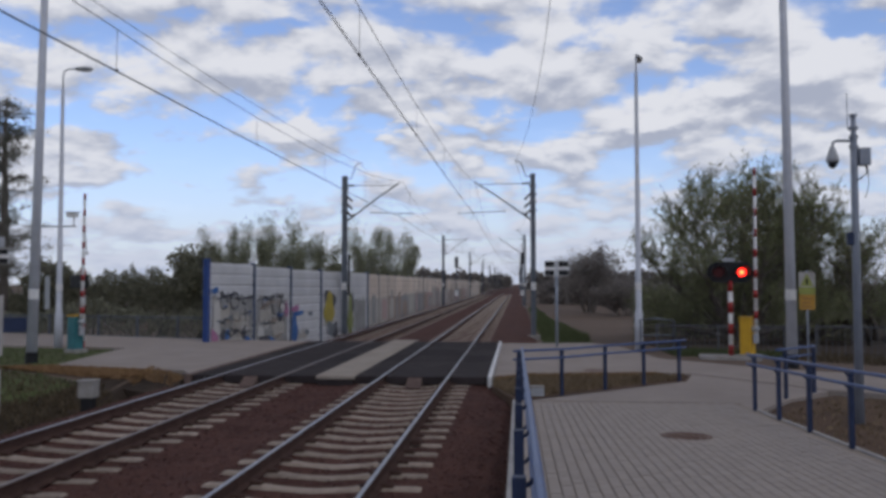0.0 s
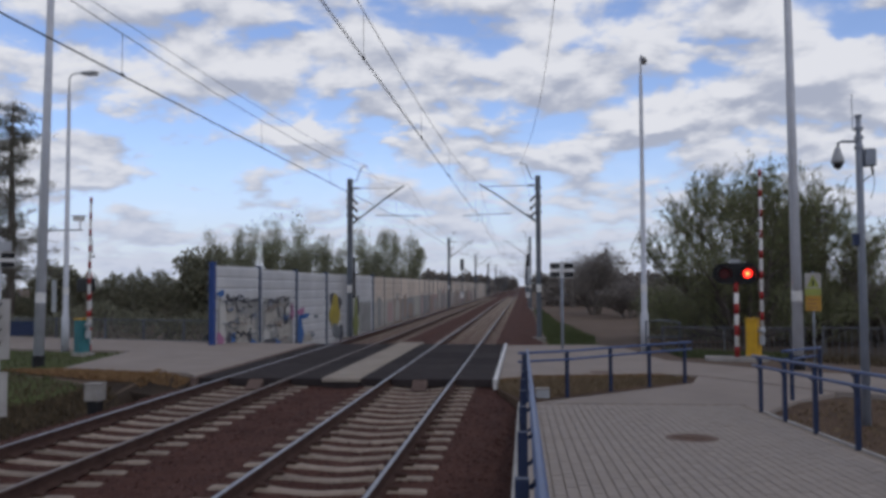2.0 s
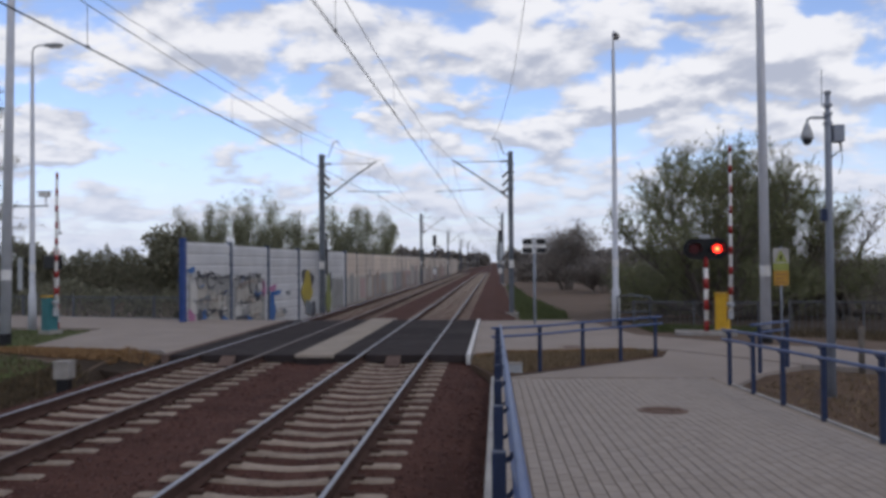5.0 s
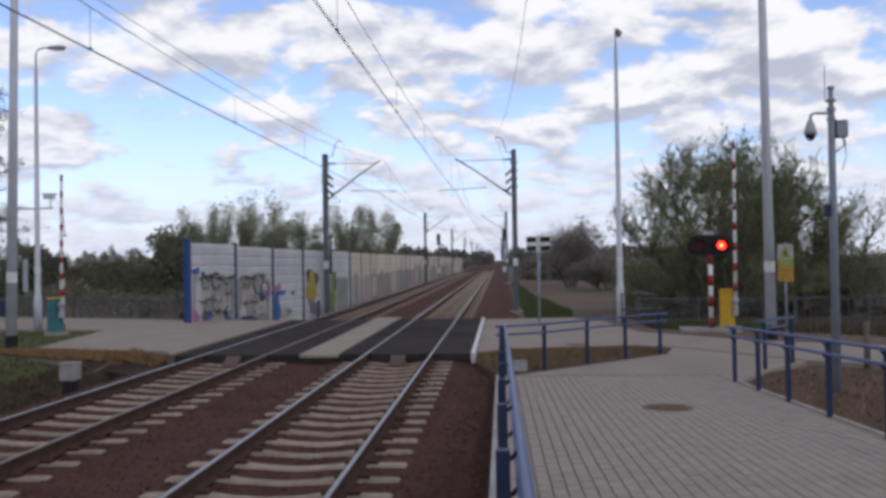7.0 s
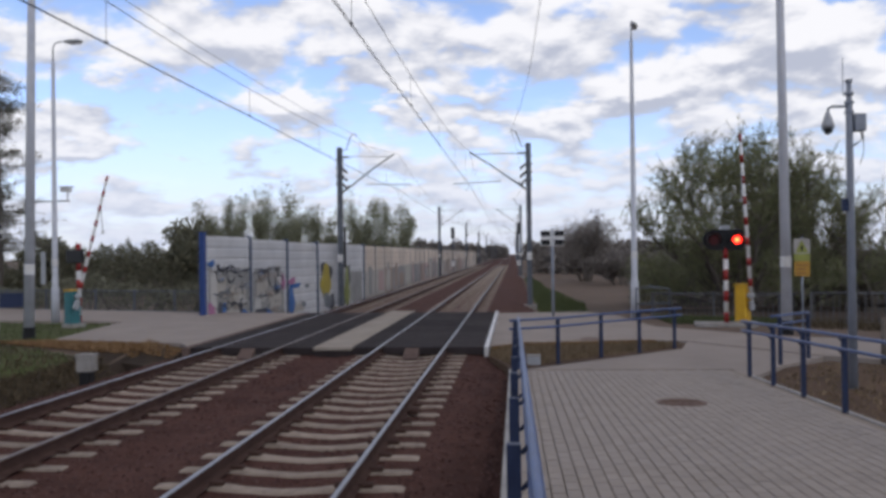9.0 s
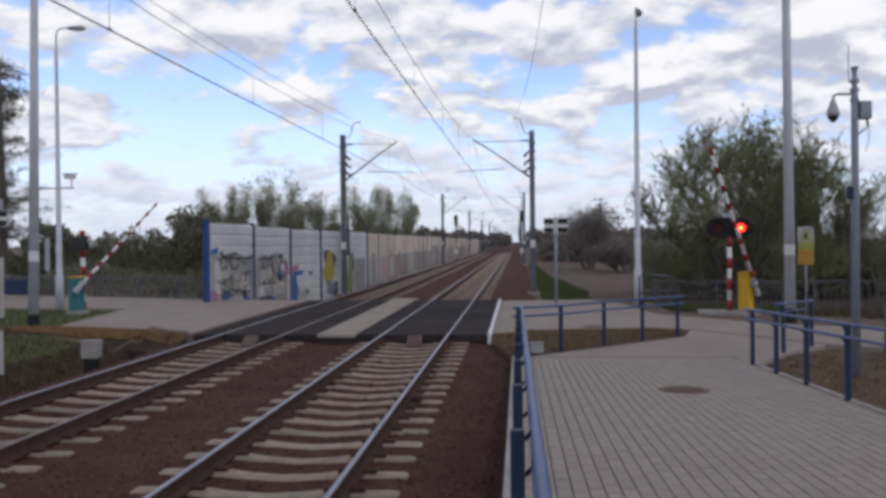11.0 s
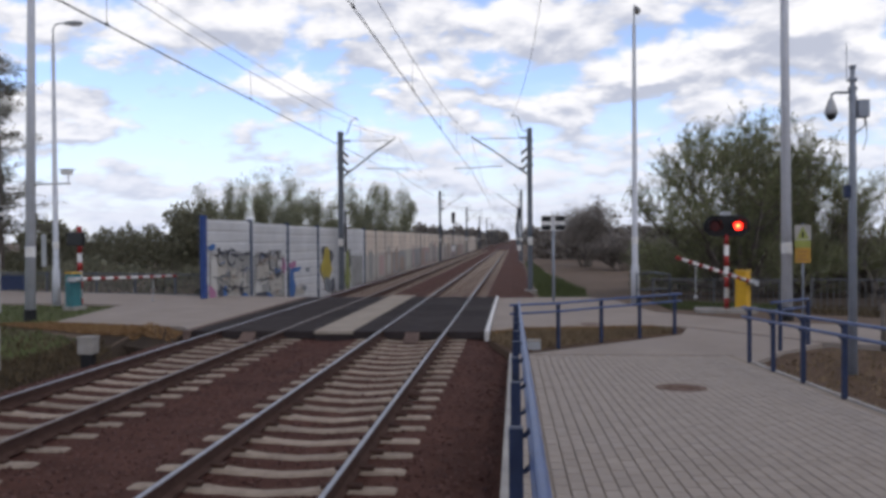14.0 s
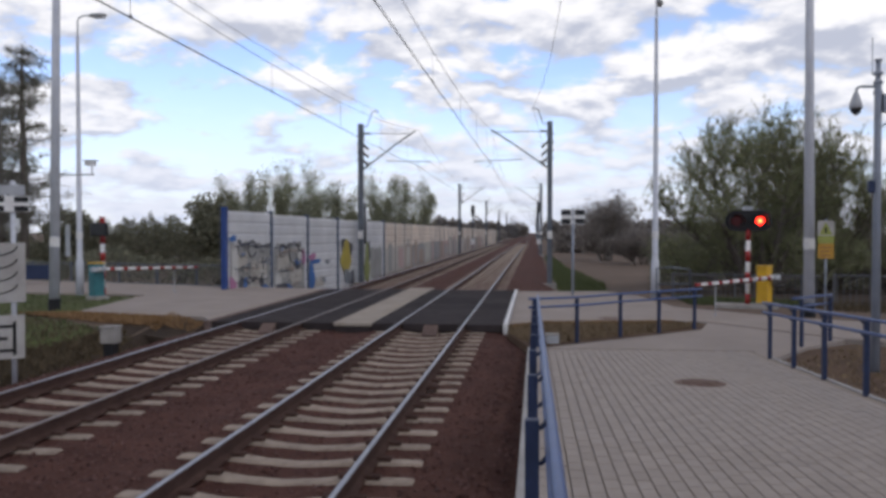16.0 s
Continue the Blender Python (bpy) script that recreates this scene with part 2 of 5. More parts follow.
M = dict(
    ground=mat("field_earth", (0.175, 0.127, 0.098), (0.115, 0.088, 0.065), 0.35, 6.0, 0.95, bump=0.6),
    ditch=mat("ditch_earth", (0.07, 0.05, 0.036), (0.035, 0.027, 0.02), 1.5, 25.0, 0.95, bump=0.8),
    grass=mat("lawn", (0.095, 0.125, 0.04), (0.085, 0.075, 0.042), 1.2, 30.0, 0.95, bump=0.8),
    ballast=mat("ballast_bed", (0.115, 0.054, 0.041), (0.058, 0.027, 0.0205), 1.3, 28.0, 0.9, bump=1.0),
    stone=island_mat("ballast_stone", (0.062, 0.031, 0.026), (0.14, 0.074, 0.062)),
    sleeper=mat("sleeper_concrete", (0.40, 0.33, 0.26), (0.22, 0.175, 0.14), 6.0, 60.0, 0.9, bump=0.2, rand=0.18),
    rail_side=mat("rail_rust", (0.10, 0.06, 0.048), (0.055, 0.033, 0.027), 5.0, 60.0, 0.9, bump=0.3, spec=0.08),
    rail_head=mat("rail_polished", (0.38, 0.38, 0.40), (0.27, 0.27, 0.28), 6.0, 90.0, 0.42, metal=1.0, bump=0.02),
    rail_dull=mat("rail_worn", (0.30, 0.27, 0.25), (0.20, 0.17, 0.155), 6.0, 90.0, 0.55, metal=0.7, bump=0.02),
    rubber=mat("deck_rubber", (0.048, 0.039, 0.038), (0.029, 0.024, 0.0235), 2.0, 50.0, 0.85, bump=0.3, rand=0.2, spec=0.06),
    deck=mat("deck_concrete", (0.37, 0.32, 0.26), (0.26, 0.22, 0.18), 1.5, 35.0, 0.9, bump=0.2),
    paver=mat("paver", (0.355, 0.305, 0.262), (0.295, 0.252, 0.216), 2.2, 70.0, 0.88, bump=0.25, rand=0.055),
    paver_far=mat("paved_road", (0.335, 0.285, 0.246), (0.268, 0.227, 0.196), 0.9, 45.0, 0.9, bump=0.25),
    joint=mat("joint_sand", (0.29, 0.24, 0.195), (0.245, 0.20, 0.163), 5.0, 60.0, 0.95, bump=0.2),
    kerb=mat("kerb_concrete", (0.44, 0.42, 0.39), (0.29, 0.27, 0.25), 2.5, 50.0, 0.9, bump=0.2),
    white=mat("white_paint", (0.74, 0.73, 0.71), (0.55, 0.53, 0.5), 5.0, 60.0, 0.55, bump=0.05, coords="obj"),
    red=mat("red_paint", (0.33, 0.025, 0.022), (0.2, 0.018, 0.016), 5.0, 60.0, 0.5, bump=0.05, coords="obj"),
    blue=mat("blue_paint", (0.045, 0.085, 0.22), (0.03, 0.055, 0.14), 8.0, 80.0, 0.42, bump=0.06, spec=0.5),
    navy=mat("navy_paint", (0.022, 0.035, 0.085), (0.014, 0.022, 0.05), 8.0, 80.0, 0.5, bump=0.06),
    fence=mat("dark_fence", (0.12, 0.122, 0.128), (0.075, 0.077, 0.082), 3.0, 50.0, 0.7, bump=0.05),
    ramp=mat("worn_brown", (0.17, 0.12, 0.10), (0.10, 0.07, 0.06), 5.0, 40.0, 0.9, bump=0.3),
    steel=mat("galvanised_steel", (0.56, 0.57, 0.60), (0.43, 0.44, 0.47), 3.0, 50.0, 0.6, metal=0.1, bump=0.08),
    mast=mat("mast_steel", (0.15, 0.165, 0.185), (0.09, 0.1, 0.115), 2.0, 40.0, 0.7, metal=0.2, bump=0.1),
    concrete=mat("foundation_concrete", (0.36, 0.34, 0.31), (0.22, 0.2, 0.18), 3.0, 50.0, 0.9, bump=0.2),
    black=mat("black_paint", (0.014, 0.014, 0.015), (0.007, 0.007, 0.008), 6.0, 60.0, 0.5, bump=0.05, coords="obj"),
    wire=mat("wire_copper", (0.11, 0.105, 0.105), (0.06, 0.06, 0.06), 3.0, 30.0, 0.6, metal=0.4, bump=0.0),
    teal=mat("teal_paint", (0.05, 0.19, 0.20), (0.03, 0.11, 0.125), 5.0, 60.0, 0.5, bump=0.05),
    yellow=mat("yellow_paint", (0.62, 0.36, 0.02), (0.48, 0.27, 0.02), 5.0, 60.0, 0.5, bump=0.05),
    lime=mat("lime_paint", (0.30, 0.32, 0.08), (0.22, 0.24, 0.06), 5.0, 60.0, 0.5, bump=0.05),
    orange=mat("orange_paint", (0.46, 0.25, 0.04), (0.34, 0.18, 0.03), 5.0, 60.0, 0.5, bump=0.05),
    grey_box=mat("grey_plastic", (0.4, 0.41, 0.42), (0.3, 0.31, 0.32), 5.0, 60.0, 0.6, bump=0.05),
    slim=mat("pale_blue_grey_steel", (0.30, 0.325, 0.37), (0.21, 0.23, 0.265), 3.0, 50.0, 0.6, metal=0.2, bump=0.06),
    bark_pale=mat("birch_bark", (0.17, 0.16, 0.14), (0.09, 0.083, 0.073), 3.0, 30.0, 0.9, bump=0.4),
    lamp_core=glow("signal_core", (1.0, 0.22, 0.05), 5.0),
    insulator=mat("brown_porcelain", (0.05, 0.03, 0.025), (0.03, 0.02, 0.016), 9.0, 60.0, 0.3, bump=0.0),
    iron=mat("cast_iron", (0.21, 0.135, 0.105), (0.13, 0.085, 0.065), 8.0, 60.0, 0.75, metal=0.3, bump=0.4),
    bark=mat("bark", (0.19, 0.165, 0.14), (0.10, 0.086, 0.073), 6.0, 40.0, 0.95, bump=0.7),
    twig=mat("olive_twig", (0.24, 0.22, 0.15), (0.15, 0.135, 0.095), 6.0, 40.0, 0.9, bump=0.0),
    dry=island_mat("dry_grass", (0.16, 0.085, 0.04), (0.30, 0.19, 0.09)),
    straw=island_mat("straw_grass", (0.12, 0.088, 0.05), (0.25, 0.18, 0.11)),
    blade=island_mat("grass_blades", (0.055, 0.072, 0.028), (0.108, 0.122, 0.052)),
    soil=mat("bare_soil", (0.14, 0.09, 0.06), (0.075, 0.052, 0.036), 2.0, 30.0, 0.95, bump=0.7),
    leaf_willow=leaf_mat("willow_leaf", (0.13, 0.145, 0.07), (0.30, 0.315, 0.165)),
    # birch and hedge leaves: distance haze is put in as a paler colour
    leaf_birch=leaf_mat("birch_leaf", (0.22, 0.225, 0.15), (0.40, 0.405, 0.28)),
    leaf_hazed=leaf_mat("hazed_leaf", (0.15, 0.15, 0.105), (0.31, 0.30, 0.21)),
    leaf_bare=leaf_mat("budding_twig", (0.18, 0.16, 0.145), (0.33, 0.295, 0.26)),
    leaf_pine=leaf_mat("pine_needles", (0.13, 0.128, 0.105), (0.24, 0.23, 0.185)),
    lamp_red=glow("signal_red", (1.0, 0.022, 0.012), 6.0),
    flash_cover=mat("dark_red_cover", (0.12, 0.008, 0.008), (0.06, 0.005, 0.005), 6.0, 60.0, 0.35, bump=0.0, coords="obj"),
    lamp_far=glow("far_signal", (0.1, 0.9, 0.5), 1.0),
    paver_row=island_mat("paver_rows", (0.308, 0.264, 0.227), (0.342, 0.293, 0.252), 0.88),
    blue_post=mat("bright_blue_paint", (0.03, 0.065, 0.22), (0.02, 0.045, 0.15), 6.0, 60.0, 0.5, bump=0.05),
    mast_blue=mat("grey_blue_paint", (0.08, 0.105, 0.16), (0.055, 0.07, 0.105), 6.0, 60.0, 0.6, bump=0.05),
    spray_pale=mat("pale_spray", (0.50, 0.48, 0.45), (0.46, 0.44, 0.40), 2.5, 20.0, 0.8, bump=0.05),
    spray_tan=mat("tan_spray", (0.44, 0.405, 0.35), (0.33, 0.30, 0.26), 2.5, 20.0, 0.8, bump=0.05),
    spray_wash=mat("faded_spray", (0.33, 0.32, 0.30), (0.21, 0.205, 0.195), 1.2, 14.0, 0.85, bump=0.05),
    spray_grey=mat("grey_spray", (0.22, 0.23, 0.24), (0.13, 0.14, 0.15), 2.5, 20.0, 0.8, bump=0.05),
    spray_blue=mat("blue_spray", (0.06, 0.15, 0.36), (0.04, 0.1, 0.25), 2.5, 20.0, 0.8, bump=0.05),
    spray_pink=mat("pink_spray", (0.42, 0.19, 0.30), (0.3, 0.13, 0.22), 2.5, 20.0, 0.8, bump=0.05),
    spray_olive=mat("olive_spray", (0.25, 0.27, 0.09), (0.17, 0.18, 0.07), 2.5, 20.0, 0.8, bump=0.05),
    spray_dark=mat("dark_spray", (0.11, 0.11, 0.125), (0.055, 0.055, 0.065), 2.5, 20.0, 0.8, bump=0.05),
    spray_rose=mat("faded_rose_spray", (0.46, 0.33, 0.30), (0.36, 0.26, 0.235), 1.2, 14.0, 0.85, bump=0.05),
    spray_brown=mat("brown_spray", (0.34, 0.26, 0.21), (0.26, 0.20, 0.165), 1.2, 14.0, 0.85, bump=0.05),
    weed=island_mat("ditch_weeds", (0.055, 0.045, 0.028), (0.13, 0.095, 0.055)),
    panel_grey=mat("barrier_grey", (0.60, 0.59, 0.58), (0.46, 0.455, 0.45), 0.8, 20.0, 0.85, bump=0.2),
    yellow_spray=mat("yellow_spray", (0.42, 0.33, 0.05), (0.28, 0.22, 0.06), 2.5, 20.0, 0.8, bump=0.05),
    panel_tan=mat("barrier_tan", (0.66, 0.57, 0.47), (0.52, 0.43, 0.35), 0.8, 20.0, 0.85, bump=0.2, rand=0.12),
)


# ---- mesh helpers ----
class Shape:
    def __init__(self):
        self.v, self.f = [], []

    def add(self, vs, fs):
        k = len(self.v)
        self.v += [tuple(p) for p in vs]
        self.f += [tuple(i + k for i in q) for q in fs]
        return self

    def box(self, x0, x1, y0, y1, z0, z1):
        vs = [(x, y, z) for z in (z0, z1) for x, y in ((x0, y0), (x1, y0), (x1, y1), (x0, y1))]
        return self.add(vs, [(3, 2, 1, 0), (4, 5, 6, 7), (0, 1, 5, 4), (1, 2, 6, 5), (2, 3, 7, 6), (3, 0, 4, 7)])

    def tube(self, pts, radii, n=8, caps=True):
        pts = [Vector(p) for p in pts]
        if isinstance(radii, (int, float)):
            radii = [radii] * len(pts)
        k = len(self.v)
        for i, p in enumerate(pts):
            d = (pts[min(i + 1, len(pts) - 1)] - pts[max(i - 1, 0)]).normalized()
            a = d.cross(Vector((0, 0, 1)) if abs(d.z) < 0.9 else Vector((0, 1, 0))).normalized()
            b = d.cross(a)
            for j in range(n):
                c = 2 * math.pi * (j + 0.5) / n
                self.v.append(tuple(p + (a * math.cos(c) + b * math.sin(c)) * radii[i]))
        for i in range(len(pts) - 1):
            for j in range(n):
                a0, a1 = k + i * n + j, k + i * n + (j + 1) % n
                self.f.append((a0, a0 + n, a1 + n, a1))
        if caps:
            self.f.append(tuple(k + j for j in range(n)))
            e = k + (len(pts) - 1) * n
            self.f.append(tuple(e + j for j in reversed(range(n))))
        return self

    def prism(self, outline, y0, y1, axis="y"):
        """An outline in two axes drawn out along the third."""
        n = len(outline)
        put = {"y": lambda a, b, c: (a, c, b), "z": lambda a, b, c: (a, b, c), "x": lambda a, b, c: (c, a, b)}[axis]
        vs = [put(a, b, c) for c in (y0, y1) for a, b in outline]
        fs = [(i, (i + 1) % n, (i + 1) % n + n, i + n) for i in range(n)]
        return self.add(vs, fs + [tuple(reversed(range(n))), tuple(range(n, 2 * n))])

    def disc_y(self, x, z, rad, y0, y1, n=20, stretch=1.0):
        return self.prism([(x + rad * stretch * math.cos(2 * math.pi * i / n), z + rad * math.sin(2 * math.pi * i / n)) for i in range(n)], y0, y1)

    def mesh(self, name, material, bevel=0.0, smooth=False):
        me = bpy.data.meshes.new(name)
        me.from_pydata(self.v, [], self.f)
        me.update()
        bm = bmesh.new()
        bm.from_mesh(me)
        bmesh.ops.recalc_face_normals(bm, faces=bm.faces)
        if bevel:
            bmesh.ops.bevel(bm, geom=[e for e in bm.edges if len(e.link_faces) == 2 and e.calc_face_angle(0) > 0.5], offset=bevel, segments=2, affect="EDGES", profile=0.6)
        bm.to_mesh(me)
        bm.free()
        if smooth:
            me.polygons.foreach_set("use_smooth", [True] * len(me.polygons))
        me.materials.append(material)
        return me


def raw_mesh(name, v, f, material):
    me = bpy.data.meshes.new(name)
    me.from_pydata(v, [], f)
    me.update()
    me.materials.append(material)
    return me


def part(name, shape, material, parent=None, label="", bevel=0.0, smooth=False, kind=""):
    ob = new(name, shape.mesh(name, material, bevel, smooth) if isinstance(shape, Shape) else shape)
    ob.parent = parent
    return tagged(ob, label, kind=kind)


def thing(name, m, label, category, group="", kind=""):
    ob = new(name)
    ob.empty_display_size = 0.2
    ob.matrix_world = m
    return tagged(ob, label, category, group, kind)


def smooth_step(x, a, b):
    t = min(1.0, max(0.0, (x - a) / (b - a)))
    return t * t * (3 - 2 * t)


# ---- ground, track bed ----
TR, TL, GAUGE = -2.345, -6.15, 1.5      # centre lines of the two tracks
DECK0, DECK1 = 18.2, 29.2               # the crossing along the track


def ground_z(x, y):
    near = smooth_step(y, 33, 29)
    z = -0.85 + 0.74 * near
    z += 0.10 * noise.noise((x * 0.13, y * 0.13, 0.3)) * (1 - near)
    if x < -8:
        z -= 0.35 * smooth_step(x, -13.5, -9.2) * smooth_step(y, 18.5, 15.5)
    c = smooth_step(abs(x + 4.2), 4.85, 4.15)
    if -1.0 < x < 9 and y < 20:
        c = 1.0
    return z * (1 - c) - 0.72 * c


def build_ground():
    xs = [-1800, -700, -300, -150, -90, -60] + [-45 + 1.5 * i for i in range(16)] + [-21 + 0.4 * i for i in range(80)] + [11 + 1.5 * i for i in range(24)] + [60, 90, 150, 300, 700, 1800]
    ys = [-1500, -400, -100, -40, -15, -8] + [-3 + 0.5 * i for i in range(80)] + [37 + 1.5 * i for i in range(40)] + [110, 150, 220, 350, 600, 1200, 2600]
    v = [(x, y, ground_z(x, y)) for y in ys for x in xs]
    n = len(xs)
    f = [(j * n + i, j * n + i + 1, (j + 1) * n + i + 1, (j + 1) * n + i) for j in range(len(ys) - 1) for i in range(n - 1)]
    tagged(new("ground", raw_mesh("ground", v, f, M["ground"])), "brown and green rough field earth round the railway", "ground", kind="structure")


def build_ballast():
    prof = [(-9.3, -0.78), (-8.0, -0.26), (-7.5, -0.20), (-6.9, -0.205), (-6.5, -0.228), (-6.15, -0.25), (-5.8, -0.228), (-5.4, -0.205), (-4.85, -0.20), (-4.25, -0.25), (-3.65, -0.20),
            (-3.1, -0.205), (-2.7, -0.228), (-2.345, -0.25), (-2.0, -0.228), (-1.6, -0.205), (-1.0, -0.20), (-0.25, -0.26), (-0.10, -0.30), (0.9, -0.78)]
    xs = [p[0] for p in prof]
    cols = []
    x = -9.3
    while x < 0.9:
        cols.append(x)
        x += 0.17
    cols.append(0.9)
    ys = [-20, -12] + [-8 + 0.4 * i for i in range(25)] + [2 + 0.17 * i for i in range(110)] + [22, 26, 29.5, 33, 40, 60, 100, 200, 400, 900]
    v = []
    for y in ys:
        for x in cols:
            z = float(np.interp(x, xs, [p[1] for p in prof]))
            z += 0.011 * noise.noise((x * 5, y * 5, 0)) + 0.008 * noise.noise((x * 1.1, y * 1.1, 4))
            if DECK0 < y < DECK1:
                z = min(z, -0.25)
            v.append((x, y, z))
    n = len(cols)
    f = [(j * n + i, j * n + i + 1, (j + 1) * n + i + 1, (j + 1) * n + i) for j in range(len(ys) - 1) for i in range(n - 1)]
    tagged(new("track_bed", raw_mesh("track_bed", v, f, M["ballast"])), "dark reddish-brown crushed stone track bed", "track bed", kind="structure")
    rng = np.random.default_rng(5)
    v, f = [], []
    for k in range(22000):
        y = 2.5 + 16.0 * rng.random() ** 1.5
        x = -8.6 + 8.4 * rng.random()
        z = float(np.interp(x, xs, [p[1] for p in prof])) + 0.004
        if any(abs(abs(x - c) - GAUGE / 2) < 0.1 for c in (TR, TL)):
            continue
        on = any(abs(x - c) < 1.28 for c in (TR, TL))
        if on and abs((y % 0.6) - 0.3) > 0.19:
            continue
        s = 0.012 + 0.016 * rng.random()
        o = rng.normal(0, 0.35, (6, 3))
        b = len(v)
        for i, p in enumerate(((1, 0, 0), (-1, 0, 0), (0, 1, 0), (0, -1, 0), (0, 0, 1), (0, 0, -1))):
            v.append((x + s * (p[0] + o[i][0]), y + s * (p[1] + o[i][1]), z + s * 0.8 * (p[2] + o[i][2])))
        f += [(b + i, b + j, b + 4) for i, j in ((0, 2), (2, 1), (1, 3), (3, 0))] + [(b + j, b + i, b + 5) for i, j in ((0, 2), (2, 1), (1, 3), (3, 0))]
    tagged(new("ballast_stones", raw_mesh("ballast_stones", v, f, M["stone"])), "loose dark brown crushed ballast stones between the sleepers", "gravel", kind="stuff")


def sleeper_mesh():
    s = Shape()
    xs = [-1.25, -1.2, -0.55, -0.35, 0, 0.35, 0.55, 1.2, 1.25]
    top = [-0.012, 0.0, 0.0, -0.028, -0.048, -0.028, 0.0, 0.0, -0.012]
    ring = [(-0.145, -0.15), (0.145, -0.15), (0.068, None), (-0.068, None)]
    n = len(xs)
    s.v = [(x, y, t if z is None else z) for x, t in zip(xs, top) for y, z in ring]
    s.f = [(4 * i + j, 4 * i + (j + 1) % 4, 4 * i + 4 + (j + 1) % 4, 4 * i + 4 + j) for i in range(n - 1) for j in range(4)]
    s.f += [(0, 1, 2, 3), (4 * n - 1, 4 * n - 2, 4 * n - 3, 4 * n - 4)]
    return s


def build_track(cx, label):
    tr = thing("railway_track", pose(cx, 0, 0), label, "railway track", "parallel tracks")
    for side in (-1, 1):
        x = side * GAUGE / 2
        web = [(x - 0.075, -0.172), (x + 0.075, -0.172), (x + 0.075, -0.16), (x + 0.012, -0.135), (x + 0.012, -0.05), (x + 0.034, -0.038),
               (x + 0.034, -0.008), (x - 0.034, -0.008), (x - 0.034, -0.038), (x - 0.012, -0.05), (x - 0.012, -0.135), (x - 0.075, -0.16)]
        rail = part("rail", Shape().prism(web, -20, 900), M["rail_side"], tr, "rusty steel rail with a polished head")
        head = [(x - 0.026, -0.0078), (x + 0.026, -0.0078), (x + 0.019, 0.0), (x - 0.019, 0.0)]
        part("rail_head", Shape().prism(head, -20, 900), M["rail_head" if cx == TR or side < 0 else "rail_dull"], rail, "shiny worn rail head")
    sm = sleeper_mesh().mesh("sleeper", M["sleeper"])
    cm = Shape().box(-0.07, 0.07, -0.05, 0.05, 0.0, 0.045).mesh("rail_clip", M["rail_side"], bevel=0.012)
    far = Shape()
    base = sleeper_mesh()
    for k in range(0, 275):
        y = -6.6 + 0.6 * k
        if DECK0 - 0.2 < y < DECK1 + 0.1:
            continue
        if y < DECK0:
            s = new("sleeper", sm)
            s.parent, s.location = tr, (0, y, -0.175)
            s.rotation_euler[2] = random.uniform(-0.012, 0.012)
            for x in (-GAUGE / 2 - 0.12, -GAUGE / 2 + 0.12, GAUGE / 2 - 0.12, GAUGE / 2 + 0.12):
                c = new("rail_clip", cm)
                c.parent, c.location = s, (x, 0, 0)
        else:
            far.add([(p[0], p[1] + y, p[2] - 0.192) for p in base.v], base.f)
    part("sleeper_run", far, M["sleeper"], tr, "concrete sleepers past the crossing", kind="stuff")


def build_deck():
    d = thing("crossing_deck", pose(0, 0, 0), "black rubber level crossing deck between and beside the rails", "crossing deck", kind="structure")
    for c in (TR, TL):
        for x0, x1, name in ((c - 0.67, c + 0.67, "inner_panel"), (c + 0.80, c + 1.62, "outer_panel"), (c - 1.40, c - 0.80, "outer_panel")):
            n = 6
            step = (DECK1 - DECK0) / n
            me = Shape().box(x0, x1, 0.006, step - 0.006, -0.19, -0.012).mesh(name, M["rubber"], bevel=0.012)
            for i in range(n):
                o = new(name, me)
                o.parent, o.location = d, (0, DECK0 + i * step, 0)
        s = Shape().add([(c - 0.17, DECK0 - 0.42, -0.22), (c + 0.17, DECK0 - 0.42, -0.22), (c + 0.16, DECK0 - 0.02, -0.03), (c - 0.16, DECK0 - 0.02, -0.03), (c - 0.17, DECK0 - 0.02, -0.3), (c + 0.17, DECK0 - 0.02, -0.3)],
                        [(0, 1, 2, 3), (0, 3, 4), (1, 5, 2), (3, 2, 5, 4), (0, 4, 5, 1)])
        part("end_ramp", s, M["ramp"], d, "worn concrete deflector ramp at the deck end")
    part("middle_strip", Shape().box(-4.62, -3.72, DECK0 - 0.05, DECK1 + 0.7, -0.08, 0.0), M["deck"], d, "pale concrete slab between the tracks", bevel=0.015)
    part("strip_base", Shape().box(-4.58, -3.76, DECK0 - 0.02, DECK1 + 0.66, -0.4, -0.08), M["rubber"], d, "dark base under the slab")
    part("edge_kerb", Shape().box(-0.70, -0.605, DECK0 - 0.1, DECK1, -0.4, 0.015), M["white"], d, "white-painted edge kerb", bevel=0.015)
    part("edge_kerb", Shape().box(-7.72, -7.56, DECK0 - 0.1, DECK1, -0.4, 0.0), M["ramp"], d, "worn brown edge kerb", bevel=0.015)


def slab(name, pts, z0, z1, material, label, category):
    return tagged(new(name, Shape().prism(pts, z0, z1, "z").mesh(name, material)), label, category, kind="structure")


def inside(region, x, y):
    c = False
    j = len(region) - 1
    for i in range(len(region)):
        if (region[i][1] > y) != (region[j][1] > y) and x < (region[j][0] - region[i][0]) * (y - region[i][1]) / (region[j][1] - region[i][1]) + region[i][0]:
            c = not c
        j = i
    return c


